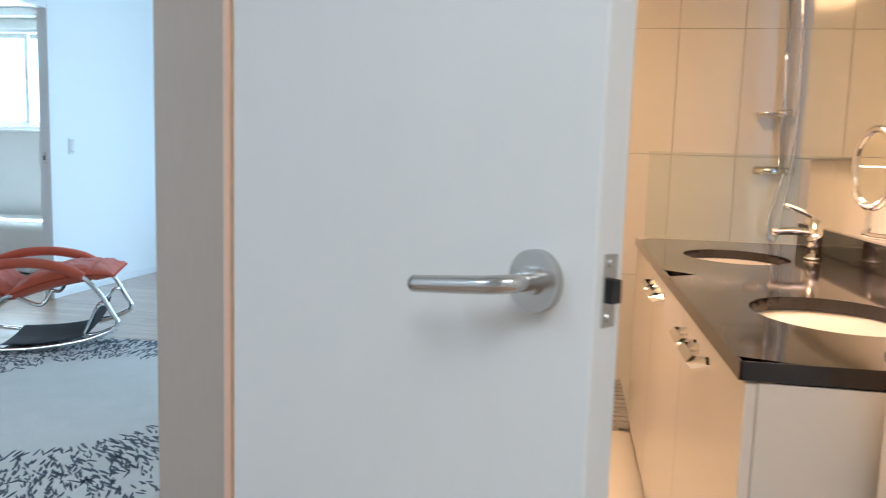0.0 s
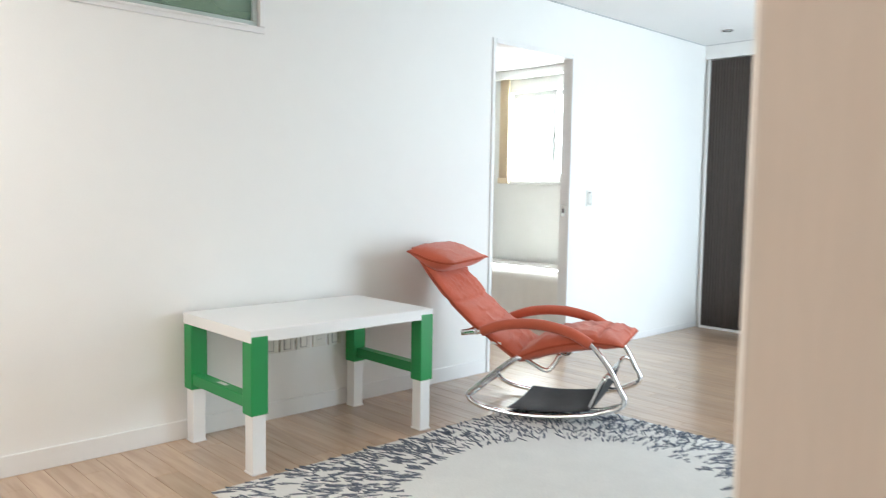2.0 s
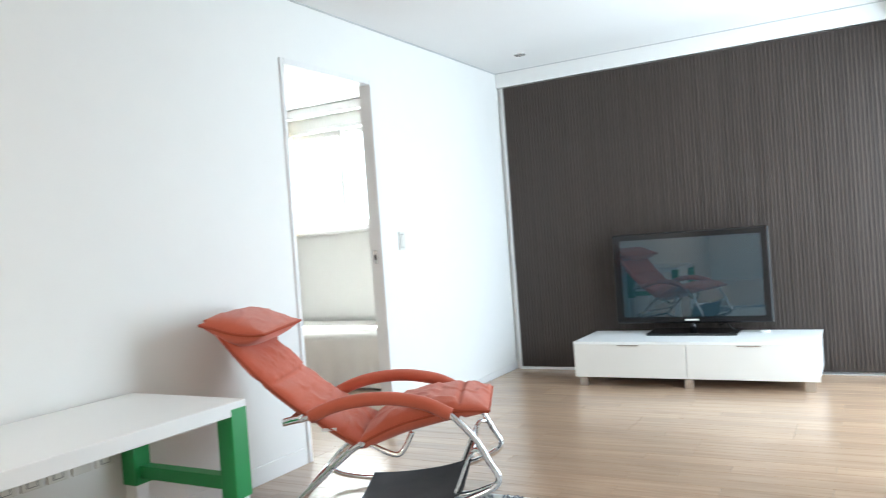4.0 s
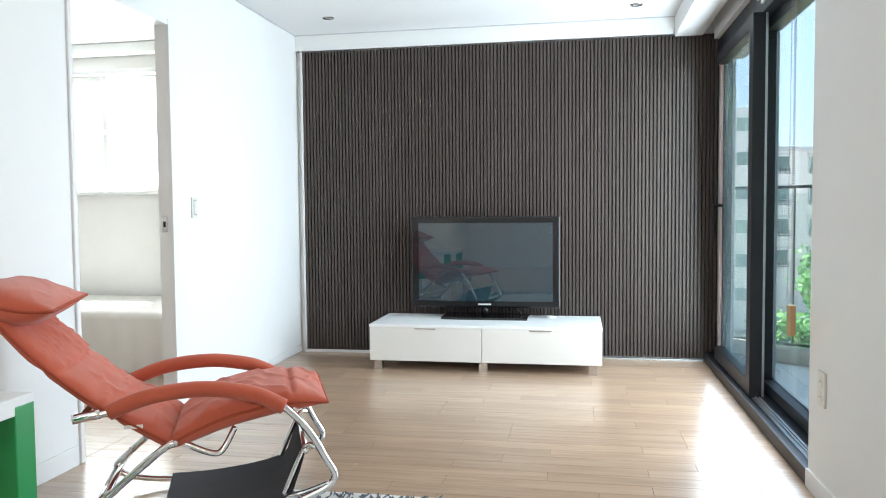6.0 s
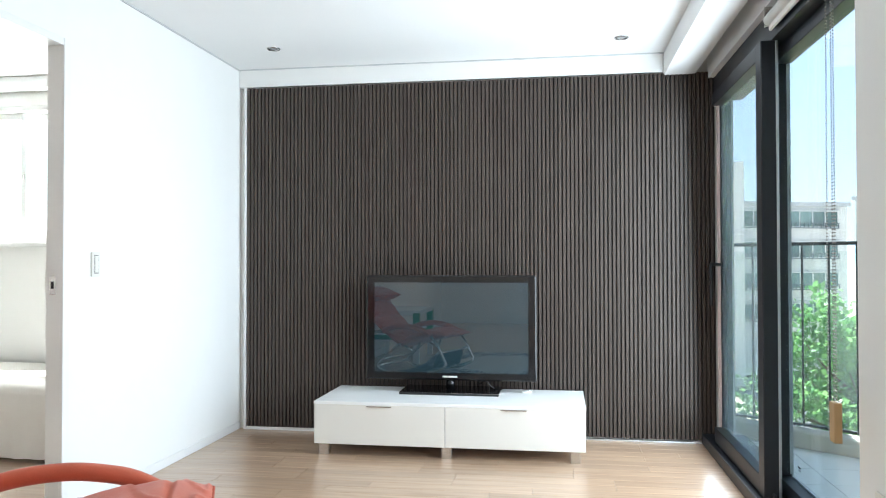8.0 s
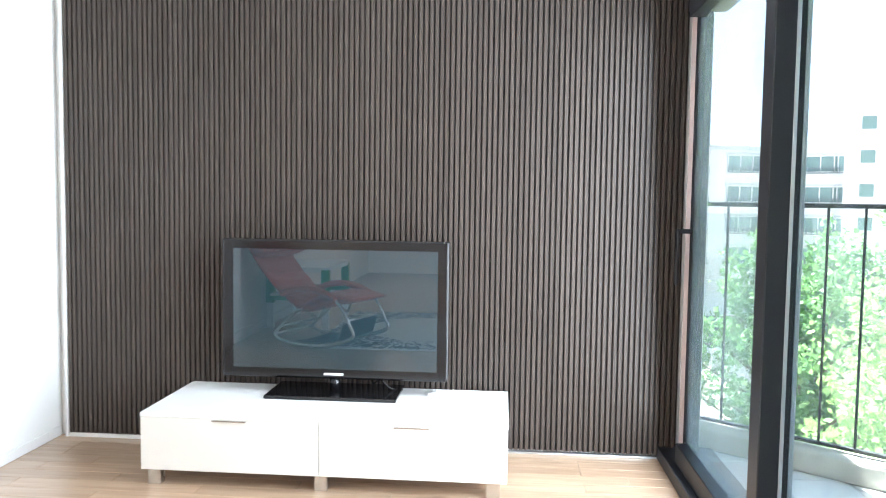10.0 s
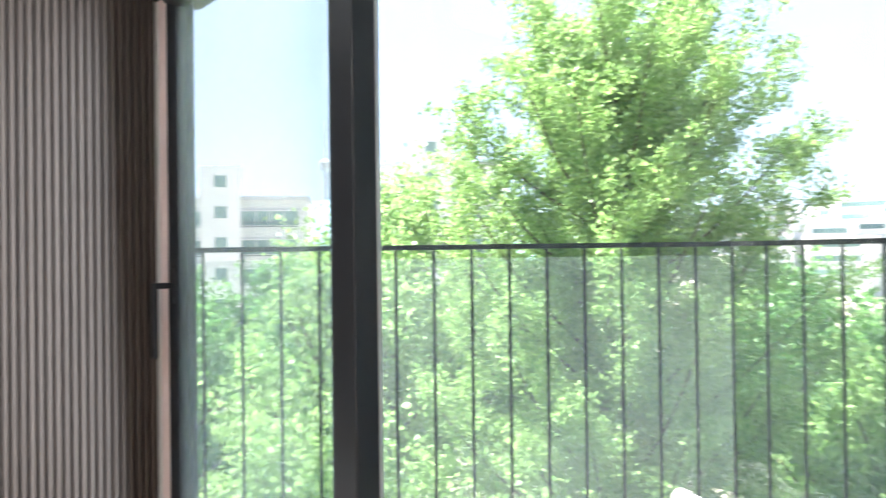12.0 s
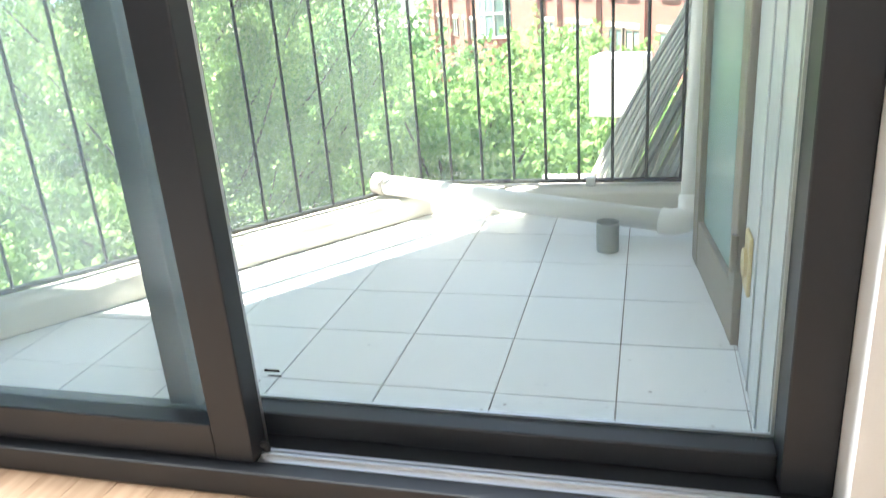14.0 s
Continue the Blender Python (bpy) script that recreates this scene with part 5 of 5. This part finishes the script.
def leaf_mesh(name, c, size, g, mat, parent):
    """One small folded blade at each point of c."""
    leaves = len(c)
    n = g.normal(0, 1, (leaves, 3)) + np.array([0.0, 0.35, 0.6])
    n /= np.linalg.norm(n, axis=1)[:, None]
    ax = np.cross(n, g.normal(0, 1, (leaves, 3)))
    ax /= np.linalg.norm(ax, axis=1)[:, None] + 1e-9
    bx = np.cross(n, ax)
    s = (size * g.uniform(0.6, 1.25, (leaves, 1)))
    v = np.stack([c - ax * s * 0.55, c + bx * s * 0.42 - ax * s * 0.02, c + ax * s * 0.60 + n * s * 0.12, c - bx * s * 0.42 - ax * s * 0.02], 1).reshape(-1, 3)
    me = bpy.data.meshes.new(name)
    me.vertices.add(len(v))
    me.vertices.foreach_set("co", v.ravel())
    me.loops.add(leaves * 4)
    me.loops.foreach_set("vertex_index", np.arange(leaves * 4))
    me.polygons.add(leaves)
    me.polygons.foreach_set("loop_start", np.arange(leaves) * 4)
    me.update()
    me.materials.append(mat)
    ob = new(name, me)
    ob.parent = parent
    return ob


def plume_tree(x, y, leaves, seed, size, mat, label):
    """A broad tree whose rising limbs end in leafy plumes bent one way by the wind."""
    rnd = random.Random(seed)
    g = np.random.default_rng(seed)
    t = thing("tree", x, y, GZ, 0, label, "tree")
    top, wind = 5.9 - GZ, Vector((0.56, -0.83, 0))
    trunk = smooth_line([(0, 0, 0), (0.15, -0.1, top * 0.3), (0.0, 0.1, top * 0.6), (0.35, -0.3, top * 0.86)], 8)
    part("trunk", add_sweep(bmesh.new(), trunk, [0.28 * (1 - i / len(trunk)) + 0.03 for i in range(len(trunk))], 10), BARK, t, smooth=True)
    spread = ((-6.5, 1.9), (-3.0, 3.1), (0.5, 3.35), (2.6, 3.25), (3.8, 2.95), (4.7, 2.5), (5.4, 1.8), (5.9, 0.9))
    limbs, twigs = bmesh.new(), []
    n_l = 150
    for i in range(n_l):
        f = (i + 0.5) / n_l
        zt = -6.3 + 12.1 * f
        r = float(np.interp(zt, [q[0] for q in spread], [q[1] for q in spread])) * (rnd.uniform(0.82, 1.1) if i % 3 else rnd.uniform(0.25, 0.7))
        a = i * 2.399 + rnd.uniform(-0.3, 0.3)
        zs = max(zt - GZ - 0.9 - 0.55 * r - rnd.uniform(0, 0.6), 1.2)
        c = min(trunk, key=lambda p: abs(p.z - zs))
        e = Vector((r * math.cos(a), r * math.sin(a), zt - GZ)) + wind * 0.3 * max(0.0, zt / 5)
        ln = smooth_line([c, c.lerp(e, 0.5) + Vector((math.cos(a), math.sin(a), -0.6)) * 0.22, e], 7)
        add_sweep(limbs, ln, [0.032 * (1 - q / len(ln)) + 0.006 for q in range(len(ln))], 6)
        for k in range(24):
            h = 0.06 + 0.94 * k / 23
            b = ln[min(int(h * (len(ln) - 1)), len(ln) - 1)]
            d = Vector((math.cos(a), math.sin(a), 0)) * rnd.uniform(0.0, 0.6) + Vector((0, 0, rnd.uniform(0.25, 1.0))) + wind * rnd.uniform(0.1, 0.6) + Vector((rnd.gauss(0, 0.55), rnd.gauss(0, 0.55), rnd.gauss(0, 0.35)))
            twigs.append((b, b + d.normalized() * rnd.uniform(0.4, 0.9) * (1.0 if k < 19 else 1.2)))
    part("limbs", limbs, BARK, t, smooth=True)
    w = np.array([[*p, *q] for p, q in twigs])
    k = g.integers(0, len(w), leaves)
    u = g.random((leaves, 1)) ** 0.85
    c = w[k, :3] * (1 - u) + w[k, 3:] * u + g.normal(0, 1, (leaves, 3)) * np.array([0.12, 0.12, 0.10]) * (1.35 - 0.75 * u)
    leaf_mesh("crown", c, size, g, mat, t)
    return t


def tree(x, y, top, width, leaves, seed, size, mat, label, lean=(0.0, 0.0), low=-6.0, plume=1.0, shrink=0.7):
    """A tapered trunk with rising limbs; leaves hang in clumps about the twigs."""
    rnd = random.Random(seed)
    g = np.random.default_rng(seed)
    t = thing("tree", x, y, GZ, 0, label, "tree")
    Hh = top - GZ
    trunk = smooth_line([(0, 0, 0), (0.15, -0.1, Hh * 0.3), (lean[0] * 0.3, lean[1] * 0.3, Hh * 0.6), (lean[0], lean[1], Hh * 0.92)], 8)
    part("trunk", add_sweep(bmesh.new(), trunk, [0.28 * (1 - i / len(trunk)) + 0.03 for i in range(len(trunk))], 10), BARK, t, smooth=True)
    tips, limbs = [], bmesh.new()
    n_l = 46
    for i in range(n_l):
        f = i / (n_l - 1)
        z = (low - GZ) + (Hh - (low - GZ)) * (0.98 * f ** 0.9)
        c = trunk[min(int(z / Hh * (len(trunk) - 1) / 0.92), len(trunk) - 1)]
        r = width * (1.0 - shrink * max(0.0, (f - 0.45) / 0.55) ** 2.0) * (0.75 + 0.25 * min(1, f / 0.25)) * rnd.uniform(0.65, 1.1)
        a = i * 2.399 + rnd.uniform(-0.4, 0.4)
        rise = rnd.uniform(0.9, 1.9) * plume
        s = Vector((c.x, c.y, max(z - rise, 1.0)))
        e = Vector((c.x + r * math.cos(a) + lean[0] * 0.35 * f, c.y + r * math.sin(a) + lean[1] * 0.35 * f, z + rise * 0.5))
        m = s.lerp(e, 0.55) + Vector((0, 0, -0.25))
        ln = smooth_line([s, m, e], 5)
        add_sweep(limbs, ln, [0.075 * (1 - q / len(ln)) + 0.012 for q in range(len(ln))], 6)
        for k in range(7):
            h = 0.10 + 0.92 * k / 6
            b = ln[min(int(h * (len(ln) - 1)), len(ln) - 1)]
            for _ in range(2):
                d = Vector((rnd.gauss(0, 0.55), rnd.gauss(0, 0.55), rnd.uniform(0.15, 1.1) * plume)) * (0.45 + 0.25 * width / 3)
                tips.append((b, b + d))
    part("limbs", limbs, BARK, t, smooth=True)
    a = np.array([[*p, *q] for p, q in tips])
    k = g.integers(0, len(a), leaves)
    u = g.random((leaves, 1)) ** 0.8
    c = a[k, :3] * (1 - u) + a[k, 3:] * u * 1.1 + g.normal(0, 0.17, (leaves, 3)) * np.array([1, 1, 0.8])
    leaf_mesh("crown", c, size, g, mat, t)
    return t


plume_tree(13.0, 5.45, 480000, 1, 0.068, LEAF, "tall leafy tree with feathery upswept branches beside the balcony")
tree(11.0, 10.4, 0.2, 2.5, 30000, 2, 0.14, LEAF, "leafy tree beside the lane", (0.2, 0.3), -6.5)
tree(15.5, 14.5, 2.0, 2.0, 22000, 3, 0.16, LEAF, "slender leafy tree beyond the lane", (0.3, 0.2), -6.0)
tree(17.5, 2.0, -2.3, 3.0, 30000, 4, 0.16, LEAF, "round leafy garden tree", (0.2, 0.1), -7.5)
tree(20.5, -1.6, -3.2, 3.2, 30000, 5, 0.17, LEAF, "round leafy garden tree", (0.0, 0.3), -7.8)
tree(25.5, 6.2, -1.6, 3.6, 26000, 6, 0.20, LEAF2, "broad leafy street tree", (0.0, 0.0), -7.8)
tree(32.0, 1.2, -2.9, 3.8, 22000, 7, 0.24, LEAF, "broad leafy street tree", (0.0, 0.0), -8.0)
tree(30.0, 10.5, -0.9, 4.2, 24000, 8, 0.24, LEAF2, "broad leafy street tree", (0.0, 0.0), -7.8)
tree(13.5, -2.4, -3.6, 2.8, 26000, 9, 0.15, LEAF, "leafy shrub-like tree below the balcony", (0.0, 0.0), -8.0)
tree(8.6, 3.6, -3.4, 2.2, 24000, 14, 0.12, LEAF, "leafy shrub close below the railing", (0.0, 0.0), -8.0)
tree(8.4, 7.6, -2.6, 2.3, 24000, 15, 0.12, LEAF, "leafy shrub close below the railing", (0.0, 0.0), -8.0)
tree(9.4, 0.4, -4.2, 2.2, 22000, 16, 0.12, LEAF, "leafy shrub close below the railing", (0.0, 0.0), -8.2)
tree(24.0, 19.0, -0.4, 4.2, 24000, 10, 0.22, LEAF2, "broad leafy street tree", (0.0, 0.0), -7.5)
tree(22.0, 30.0, 0.0, 4.4, 24000, 12, 0.24, LEAF2, "broad leafy street tree", (0.0, 0.0), -7.5)
tree(13.0, 24.0, -1.6, 4.2, 24000, 13, 0.22, LEAF2, "broad leafy street tree", (0.0, 0.0), -7.5)


def balcony_rail(w):
    """A low far-off balustrade: two bars and a few posts in front of a window."""
    bm = bmesh.new()
    for z in (-0.10, 0.36):
        add_box(bm, -w / 2, 0.20, z, w / 2, 0.27, z + 0.09)
    for i in range(7):
        x = -w / 2 + 0.05 + (w - 0.1) * i / 6
        add_box(bm, x - 0.035, 0.13, -0.10, x + 0.035, 0.22, 0.44)
    return bm


def block(name, a, b, depth, z0, z1, wall, label, storeys, bays, win_w, win_h, sill_z, step, category="building", band=None, roof=0.4):
    """A building with its front from a to b (seen with a on the right), windows sunk into the front."""
    a, b = Vector((*a, 0)), Vector((*b, 0))
    d = (b - a).normalized()
    L = (b - a).length
    ang = math.degrees(math.atan2(d.y, d.x))
    t = thing(name, a.x, a.y, 0, ang, label, category)
    part("wall", box(0, -depth, z0, L, 0, z1), wall, t)
    part("roof", box(-0.25, -depth - 0.25, z1, L + 0.25, 0.25, z1 + roof), band or wall, t)
    first = None
    fr0 = None
    stone = box(-win_w / 2 - 0.15, 0.001, win_h + 0.02, win_w / 2 + 0.15, 0.12, win_h + 0.24) if band else None
    for k in range(storeys):
        for i in range(bays):
            x = (i + 0.5 + (0.14 if i % 2 == 0 else -0.14) * bool(band)) * L / bays
            if first is None:
                first = part("window", box(-win_w / 2, -0.02, 0, win_w / 2, 0.05, win_h), FARGLASS, t)
                first.location = (x, 0, sill_z)
                fr0 = bmesh.new()
                for q in ((-win_w / 2, 0, -win_w / 2 + 0.10, win_h), (win_w / 2 - 0.10, 0, win_w / 2, win_h), (-0.05, 0, 0.05, win_h), (-win_w / 2, win_h - 0.10, win_w / 2, win_h), (-win_w / 2, 0, win_w / 2, 0.10)):
                    add_box(fr0, q[0], 0.051, q[1], q[2], 0.11, q[3])
                fr0 = part("window_frame", fr0, FRAMEBROWN if wall is BRICK else FARWHITE, first)
                lin0 = part("lintel", stone, band, first) if band else None
                rail0 = part("balcony_rail", balcony_rail(win_w), FARRAIL, first) if band is FARGREY else None
                continue
            w = first.copy()
            scene.collection.objects.link(w)
            w.location = (x, 0, sill_z + k * step)
            f = fr0.copy()
            scene.collection.objects.link(f)
            f.parent = w
            if band:
                q = lin0.copy()
                scene.collection.objects.link(q)
                q.parent = w
            if rail0:
                q = rail0.copy()
                scene.collection.objects.link(q)
                q.parent = w
    return t


# red brick school building, its front turned to the sun
BA, BB = Vector((37.0, -3.9, 0)), Vector((74.0, 19.5, 0))
BU = (BB - BA).normalized()


def along(k, out=0.0):
    p = BA + BU * k + Vector((-BU.y, BU.x, 0)) * out
    return (p.x, p.y)


block("brick_building", along(-6.0), along(17.2), 14, GZ, 4.6, BRICK, "red brick school wing with white lintels and paired windows", 4, 10, 1.45, 1.5, -6.7, 2.85, band=BAND, roof=0.22)
block("brick_building", along(22.4), along(40.5), 12, GZ, 4.1, BRICK, "far red brick school wing with small windows", 4, 9, 1.2, 1.4, -7.0, 2.85, band=BAND, roof=0.2)


def brick_stair():
    p = along(18.2, 0.6)
    t = thing("stair_tower", p[0], p[1], 0, math.degrees(math.atan2(BU.y, BU.x)), "red brick stair tower with a tall glazed bay", "building")
    part("wall", box(-3.4, -4.35, GZ, 4.1, 0, 7.1), BRICK, t)
    part("roof", box(-3.5, -4.40, 7.1, 4.2, 0.1, 7.35), BAND, t)
    bay = part("bay", cyl((2.3, -0.3, GZ), (2.3, -0.3, 6.6), 1.75, 28), BRICK, t, "rounded brick bay")
    part("coping", cyl((2.3, -0.3, 6.6), (2.3, -0.3, 6.85), 1.80, 28), BAND, bay)
    glass = part("glazing", cyl((2.3, -0.26, -3.4), (2.3, -0.26, 4.4), 1.76, 28), FARGLASS, t, "tall curved green glass bay")
    for z in (-3.5, -2.0, -0.6, 0.8, 2.2, 3.4, 4.4):
        part("glazing_bar", cyl((2.3, -0.26, z), (2.3, -0.26, z + 0.14), 1.82, 28), FARWHITE, glass)
    for k in range(7):
        a = math.radians(20 + k * 23)
        x, y = 2.3 + 1.80 * math.cos(a), -0.26 + 1.80 * math.sin(a)
        part("glazing_bar", cyl((x, y, -3.5), (x, y, 4.4), 0.05, 6), FARWHITE, glass)
    for x, z in ((-0.6, 4.6), (-0.6, 1.3), (-2.4, 4.9)):
        w = part("window", box(x - 0.4, 0.001, z, x + 0.4, 0.06, z + 1.4), FARGLASS, t)
        part("lintel", box(x - 0.55, 0.001, z + 1.42, x + 0.55, 0.12, z + 1.65), BAND, w)


brick_stair()


def drain_strips():
    for k in (3.6, 8.2, 12.8, 24.0, 28.4, 32.6, 36.8):
        p = along(k, 0.02)
        t = thing("pilaster", p[0], p[1], GZ, math.degrees(math.atan2(BU.y, BU.x)), "shallow brick pilaster on the school front", "pilaster", "school pilasters")
        part("shaft", box(-0.22, 0.0, 0, 0.22, 0.30, 13.5), BRICK, t)


drain_strips()


def white_box_building():
    p = along(19.0, -4.0)
    t = thing("white_building", p[0], p[1], 0, math.degrees(math.atan2(BU.y, BU.x)), "plain white rooftop block with one small window", "building")
    part("wall", box(0, -3.3, 4.62, 9.6, -0.0, 10.1), FARWHITE, t)
    part("annex", box(9.6, -3.0, 4.62, 11.6, -0.15, 9.7), FARWHITE, t)
    part("window", box(-0.06, -1.5, 6.9, 0.05, -1.05, 7.9), FARGLASS, t)
    part("mast", cyl((2, -2, 10.1), (2, -2, 12.4), 0.05, 6), IRON, t)


white_box_building()


def blue_roof():
    p = along(39.8, -0.4)
    t = thing("blue_vault_roof", p[0], p[1], 4.305, math.degrees(math.atan2(BU.y, BU.x)), "blue ribbed metal barrel roof behind the school", "roof")
    bm = bmesh.new()
    n, L = 24, 15.0
    prev = None
    for i in range(n + 1):
        a = math.pi * i / n
        y, z = -1.7 + 1.65 * math.cos(a), 2.2 * math.sin(a)
        cur = (bm.verts.new((-L, y, z)), bm.verts.new((0, y, z)))
        if prev:
            bm.faces.new((prev[0], prev[1], cur[1], cur[0]))
        prev = cur
    bm.faces.new([v for v in bm.verts if abs(v.co.x) < 0.01])
    part("shell", bm, BLUE, t)
    for k in range(12):
        pts = [(-L + k * L / 12, -1.7 + 1.68 * math.cos(math.pi * i / 16), 2.23 * math.sin(math.pi * i / 16)) for i in range(17)]
        part("rib", sweep(pts, 0.08, 4, straight=True), BLUE, t)


blue_roof()


def polar(az, dist):
    return (1.99 + dist * math.cos(radians(az)), -2.46 + dist * math.sin(radians(az)))


block("apartment_block", polar(44.0, 82), polar(56.3, 84), 14, GZ, 10.8, FARWHITE, "white apartment block with long glazed balconies", 5, 5, 3.3, 1.7, -4.6, 2.95, band=FARGREY)
block("apartment_block", polar(58.8, 78), polar(69.5, 80), 14, GZ, 6.9, FARWHITE, "white apartment block with long glazed balconies", 4, 4, 3.1, 1.6, -4.4, 2.9, band=FARGREY)
block("apartment_block", polar(70.0, 80), polar(82.0, 70), 14, GZ, 6.3, FARWHITE, "white apartment block with long glazed balconies", 4, 5, 2.8, 1.6, -4.4, 2.9, band=FARGREY)


def stair_shaft(az, dist, top, w):
    p = polar(az, dist)
    t = thing("stair_shaft", p[0], p[1], 0, az + 90, "white stair shaft with small stacked windows", "building", "apartment stair shafts")
    part("wall", box(-w / 2, -4, GZ, w / 2, 3, top), FARWHITE, t)
    for k in range(6):
        part("window", box(-0.55, 3.001, top - 2.0 - k * 2.9, 0.55, 3.06, top - 0.9 - k * 2.9), FARGLASS, t)


stair_shaft(49.5, 80, 13.6, 4.0)
stair_shaft(65.0, 77, 9.8, 3.6)
stair_shaft(78.0, 70, 9.6, 3.6)


def far_city():
    rnd = random.Random(7)
    for i in range(26):
        az = rnd.uniform(15.0, 26.0)
        dist = rnd.uniform(190, 300)
        w, top = rnd.uniform(8, 20), rnd.uniform(4, 15) * (0.6 + dist / 500)
        p = polar(az, dist)
        t = thing("far_house", p[0], p[1], GZ, az + 90 + rnd.uniform(-25, 25), "small pale building on the far slope", "building", "far hillside town")
        part("wall", box(-w / 2, -8, 0, w / 2, 0, top - GZ), rnd.choice((FARWHITE, FARGREY, FARWHITE)), t)
        for k in range(3):
            part("window", box(-w * 0.35, 0.001, top - GZ - 2.6 - k * 3.2, w * 0.35, 0.05, top - GZ - 1.4 - k * 3.2), FARGLASS, t)


far_city()


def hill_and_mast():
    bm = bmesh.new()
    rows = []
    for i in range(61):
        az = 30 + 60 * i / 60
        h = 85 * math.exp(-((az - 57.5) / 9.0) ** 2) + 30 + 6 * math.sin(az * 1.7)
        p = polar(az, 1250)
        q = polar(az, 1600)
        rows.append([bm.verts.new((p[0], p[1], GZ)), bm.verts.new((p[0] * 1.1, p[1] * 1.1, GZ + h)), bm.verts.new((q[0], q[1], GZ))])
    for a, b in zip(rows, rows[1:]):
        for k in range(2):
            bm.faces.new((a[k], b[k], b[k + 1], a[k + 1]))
    # The blue base colour paints in the haze of the distance.
    structure("backdrop", bm, material("haze_tinted_hill", (0.22, 0.34, 0.42), 1.0, grain=0.05, scale=0.02), "wooded hill far off, distance haze painted into its blue", "hill", True)
    p = polar(57.5, 1380)
    t = thing("lookout_tower", p[0], p[1], 80, 0, "slender white lookout tower on the far hill", "tower")
    part("shaft", cyl((0, 0, 0), (0, 0, 75), 6, 12, 4), FARGREY, t)
    part("deck", add_lathe(bmesh.new(), [(4, 72), (11, 78), (12, 90), (6, 96), (0.1, 98)], segs=16), FARGREY, t)
    part("mast", cyl((0, 0, 96), (0, 0, 165), 2.6, 8, 0.8), FARGREY, t)


hill_and_mast()
tagged(part("overhead_wire", sweep([(6.0, 12.0, 11.0), (12.0, 8.0, 6.6), (17.0, 5.5, 4.2)], 0.012, 6), IRON), "thin dark overhead wire", "cable")

# ======== boards and tiles, piece by piece ========


def plank_floor():
    base = bpy.data.objects["floor_base"]
    rnd = random.Random(21)
    w = 0.098
    meshes = {}

    def plank(x0, x1, y0, parent):
        L = x1 - x0
        if L not in meshes:
            bm = box(0.0006, 0.0006, -0.010, L - 0.0006, w - 0.0006, 0.0, 0.0009, 1)
            me = bpy.data.meshes.new("plank")
            bm.to_mesh(me)
            bm.free()
            me.materials.append(PLANK)
            meshes[L] = me
        ob = new("plank", meshes[L])
        ob.parent = parent
        ob.location = (x0, y0, 0)

    y = 0.018 - w
    rest = bmesh.new()
    while y > -9.2:
        x = -0.03 - rnd.choice((0.0, 0.2, 0.4, 0.6))
        far = 2.97 if y > -5.7 else 4.55
        while x < far:
            x1 = min(x + 0.8, far)
            x0 = max(x, -0.03)
            if x1 - x0 > 0.02:
                if y > -5.3:
                    plank(round(x0, 3), round(x1, 3), y, base)
                else:
                    add_box(rest, x0 + 0.0006, y + 0.0006, -0.010, x1 - 0.0006, y + w - 0.0006, 0.0)
            x += 0.8
        y -= w
    tagged(part("plank_rest", rest, PLANK, base), kind="stuff")
    bed_floor = bmesh.new()
    y = 0.018 - w
    while y > -3.4:
        x = -2.95 - rnd.choice((0.0, 0.2, 0.4, 0.6))
        while x < -0.03:
            x0, x1 = max(x, -2.95), min(x + 0.8, -0.031)
            if x1 - x0 > 0.02:
                add_box(bed_floor, x0 + 0.0006, y + 0.0006, -0.010, x1 - 0.0006, y + w - 0.0006, 0.0)
            x += 0.8
        y -= w
    tagged(part("plank_bedroom", bed_floor, PLANK, base), kind="stuff")


plank_floor()


def balcony_tiles():
    base = bpy.data.objects["floor_balcony"]
    p = 0.299
    for i in range(-4, 6):
        for j in range(-4, 9):
            x0, y0 = 4.014 + i * p, -2.028 + j * p
            c = [Vector((x0 + a * p, y0 + b * p, 0)) for a, b in ((0, 0), (1, 0), (1, 1), (0, 1))]
            if max(q.x for q in c) < 3.22 or max(q.y for q in c) < -2.33:
                continue
            poly = clip_poly(c, K1, KN)
            poly = clip_poly(poly, K1, KN2)
            poly = clip_poly(poly, Vector((3.201, 0, 0)), Vector((-1, 0, 0)))
            poly = clip_poly(poly, Vector((0, -2.334 if x0 + p < 4.45 else -2.9, 0)), Vector((0, -1, 0)))
            if len(poly) < 3:
                continue
            m = sum(poly, Vector()) / len(poly)
            inner = [(q + (m - q).normalized() * 0.003) for q in poly]
            part("tile", prism([(q.x, q.y) for q in inner], BZ - 0.004, BZ), TILE, base)


def clip_poly(poly, point, normal):
    """What of a flat outline lies on the inner side of a line."""
    out = []
    for i, a in enumerate(poly):
        b = poly[(i + 1) % len(poly)]
        da, db = (a - point).dot(normal), (b - point).dot(normal)
        if da <= 0:
            out.append(a)
        if (da < 0 < db) or (db < 0 < da):
            out.append(a.lerp(b, da / (da - db)))
    return out


balcony_tiles()
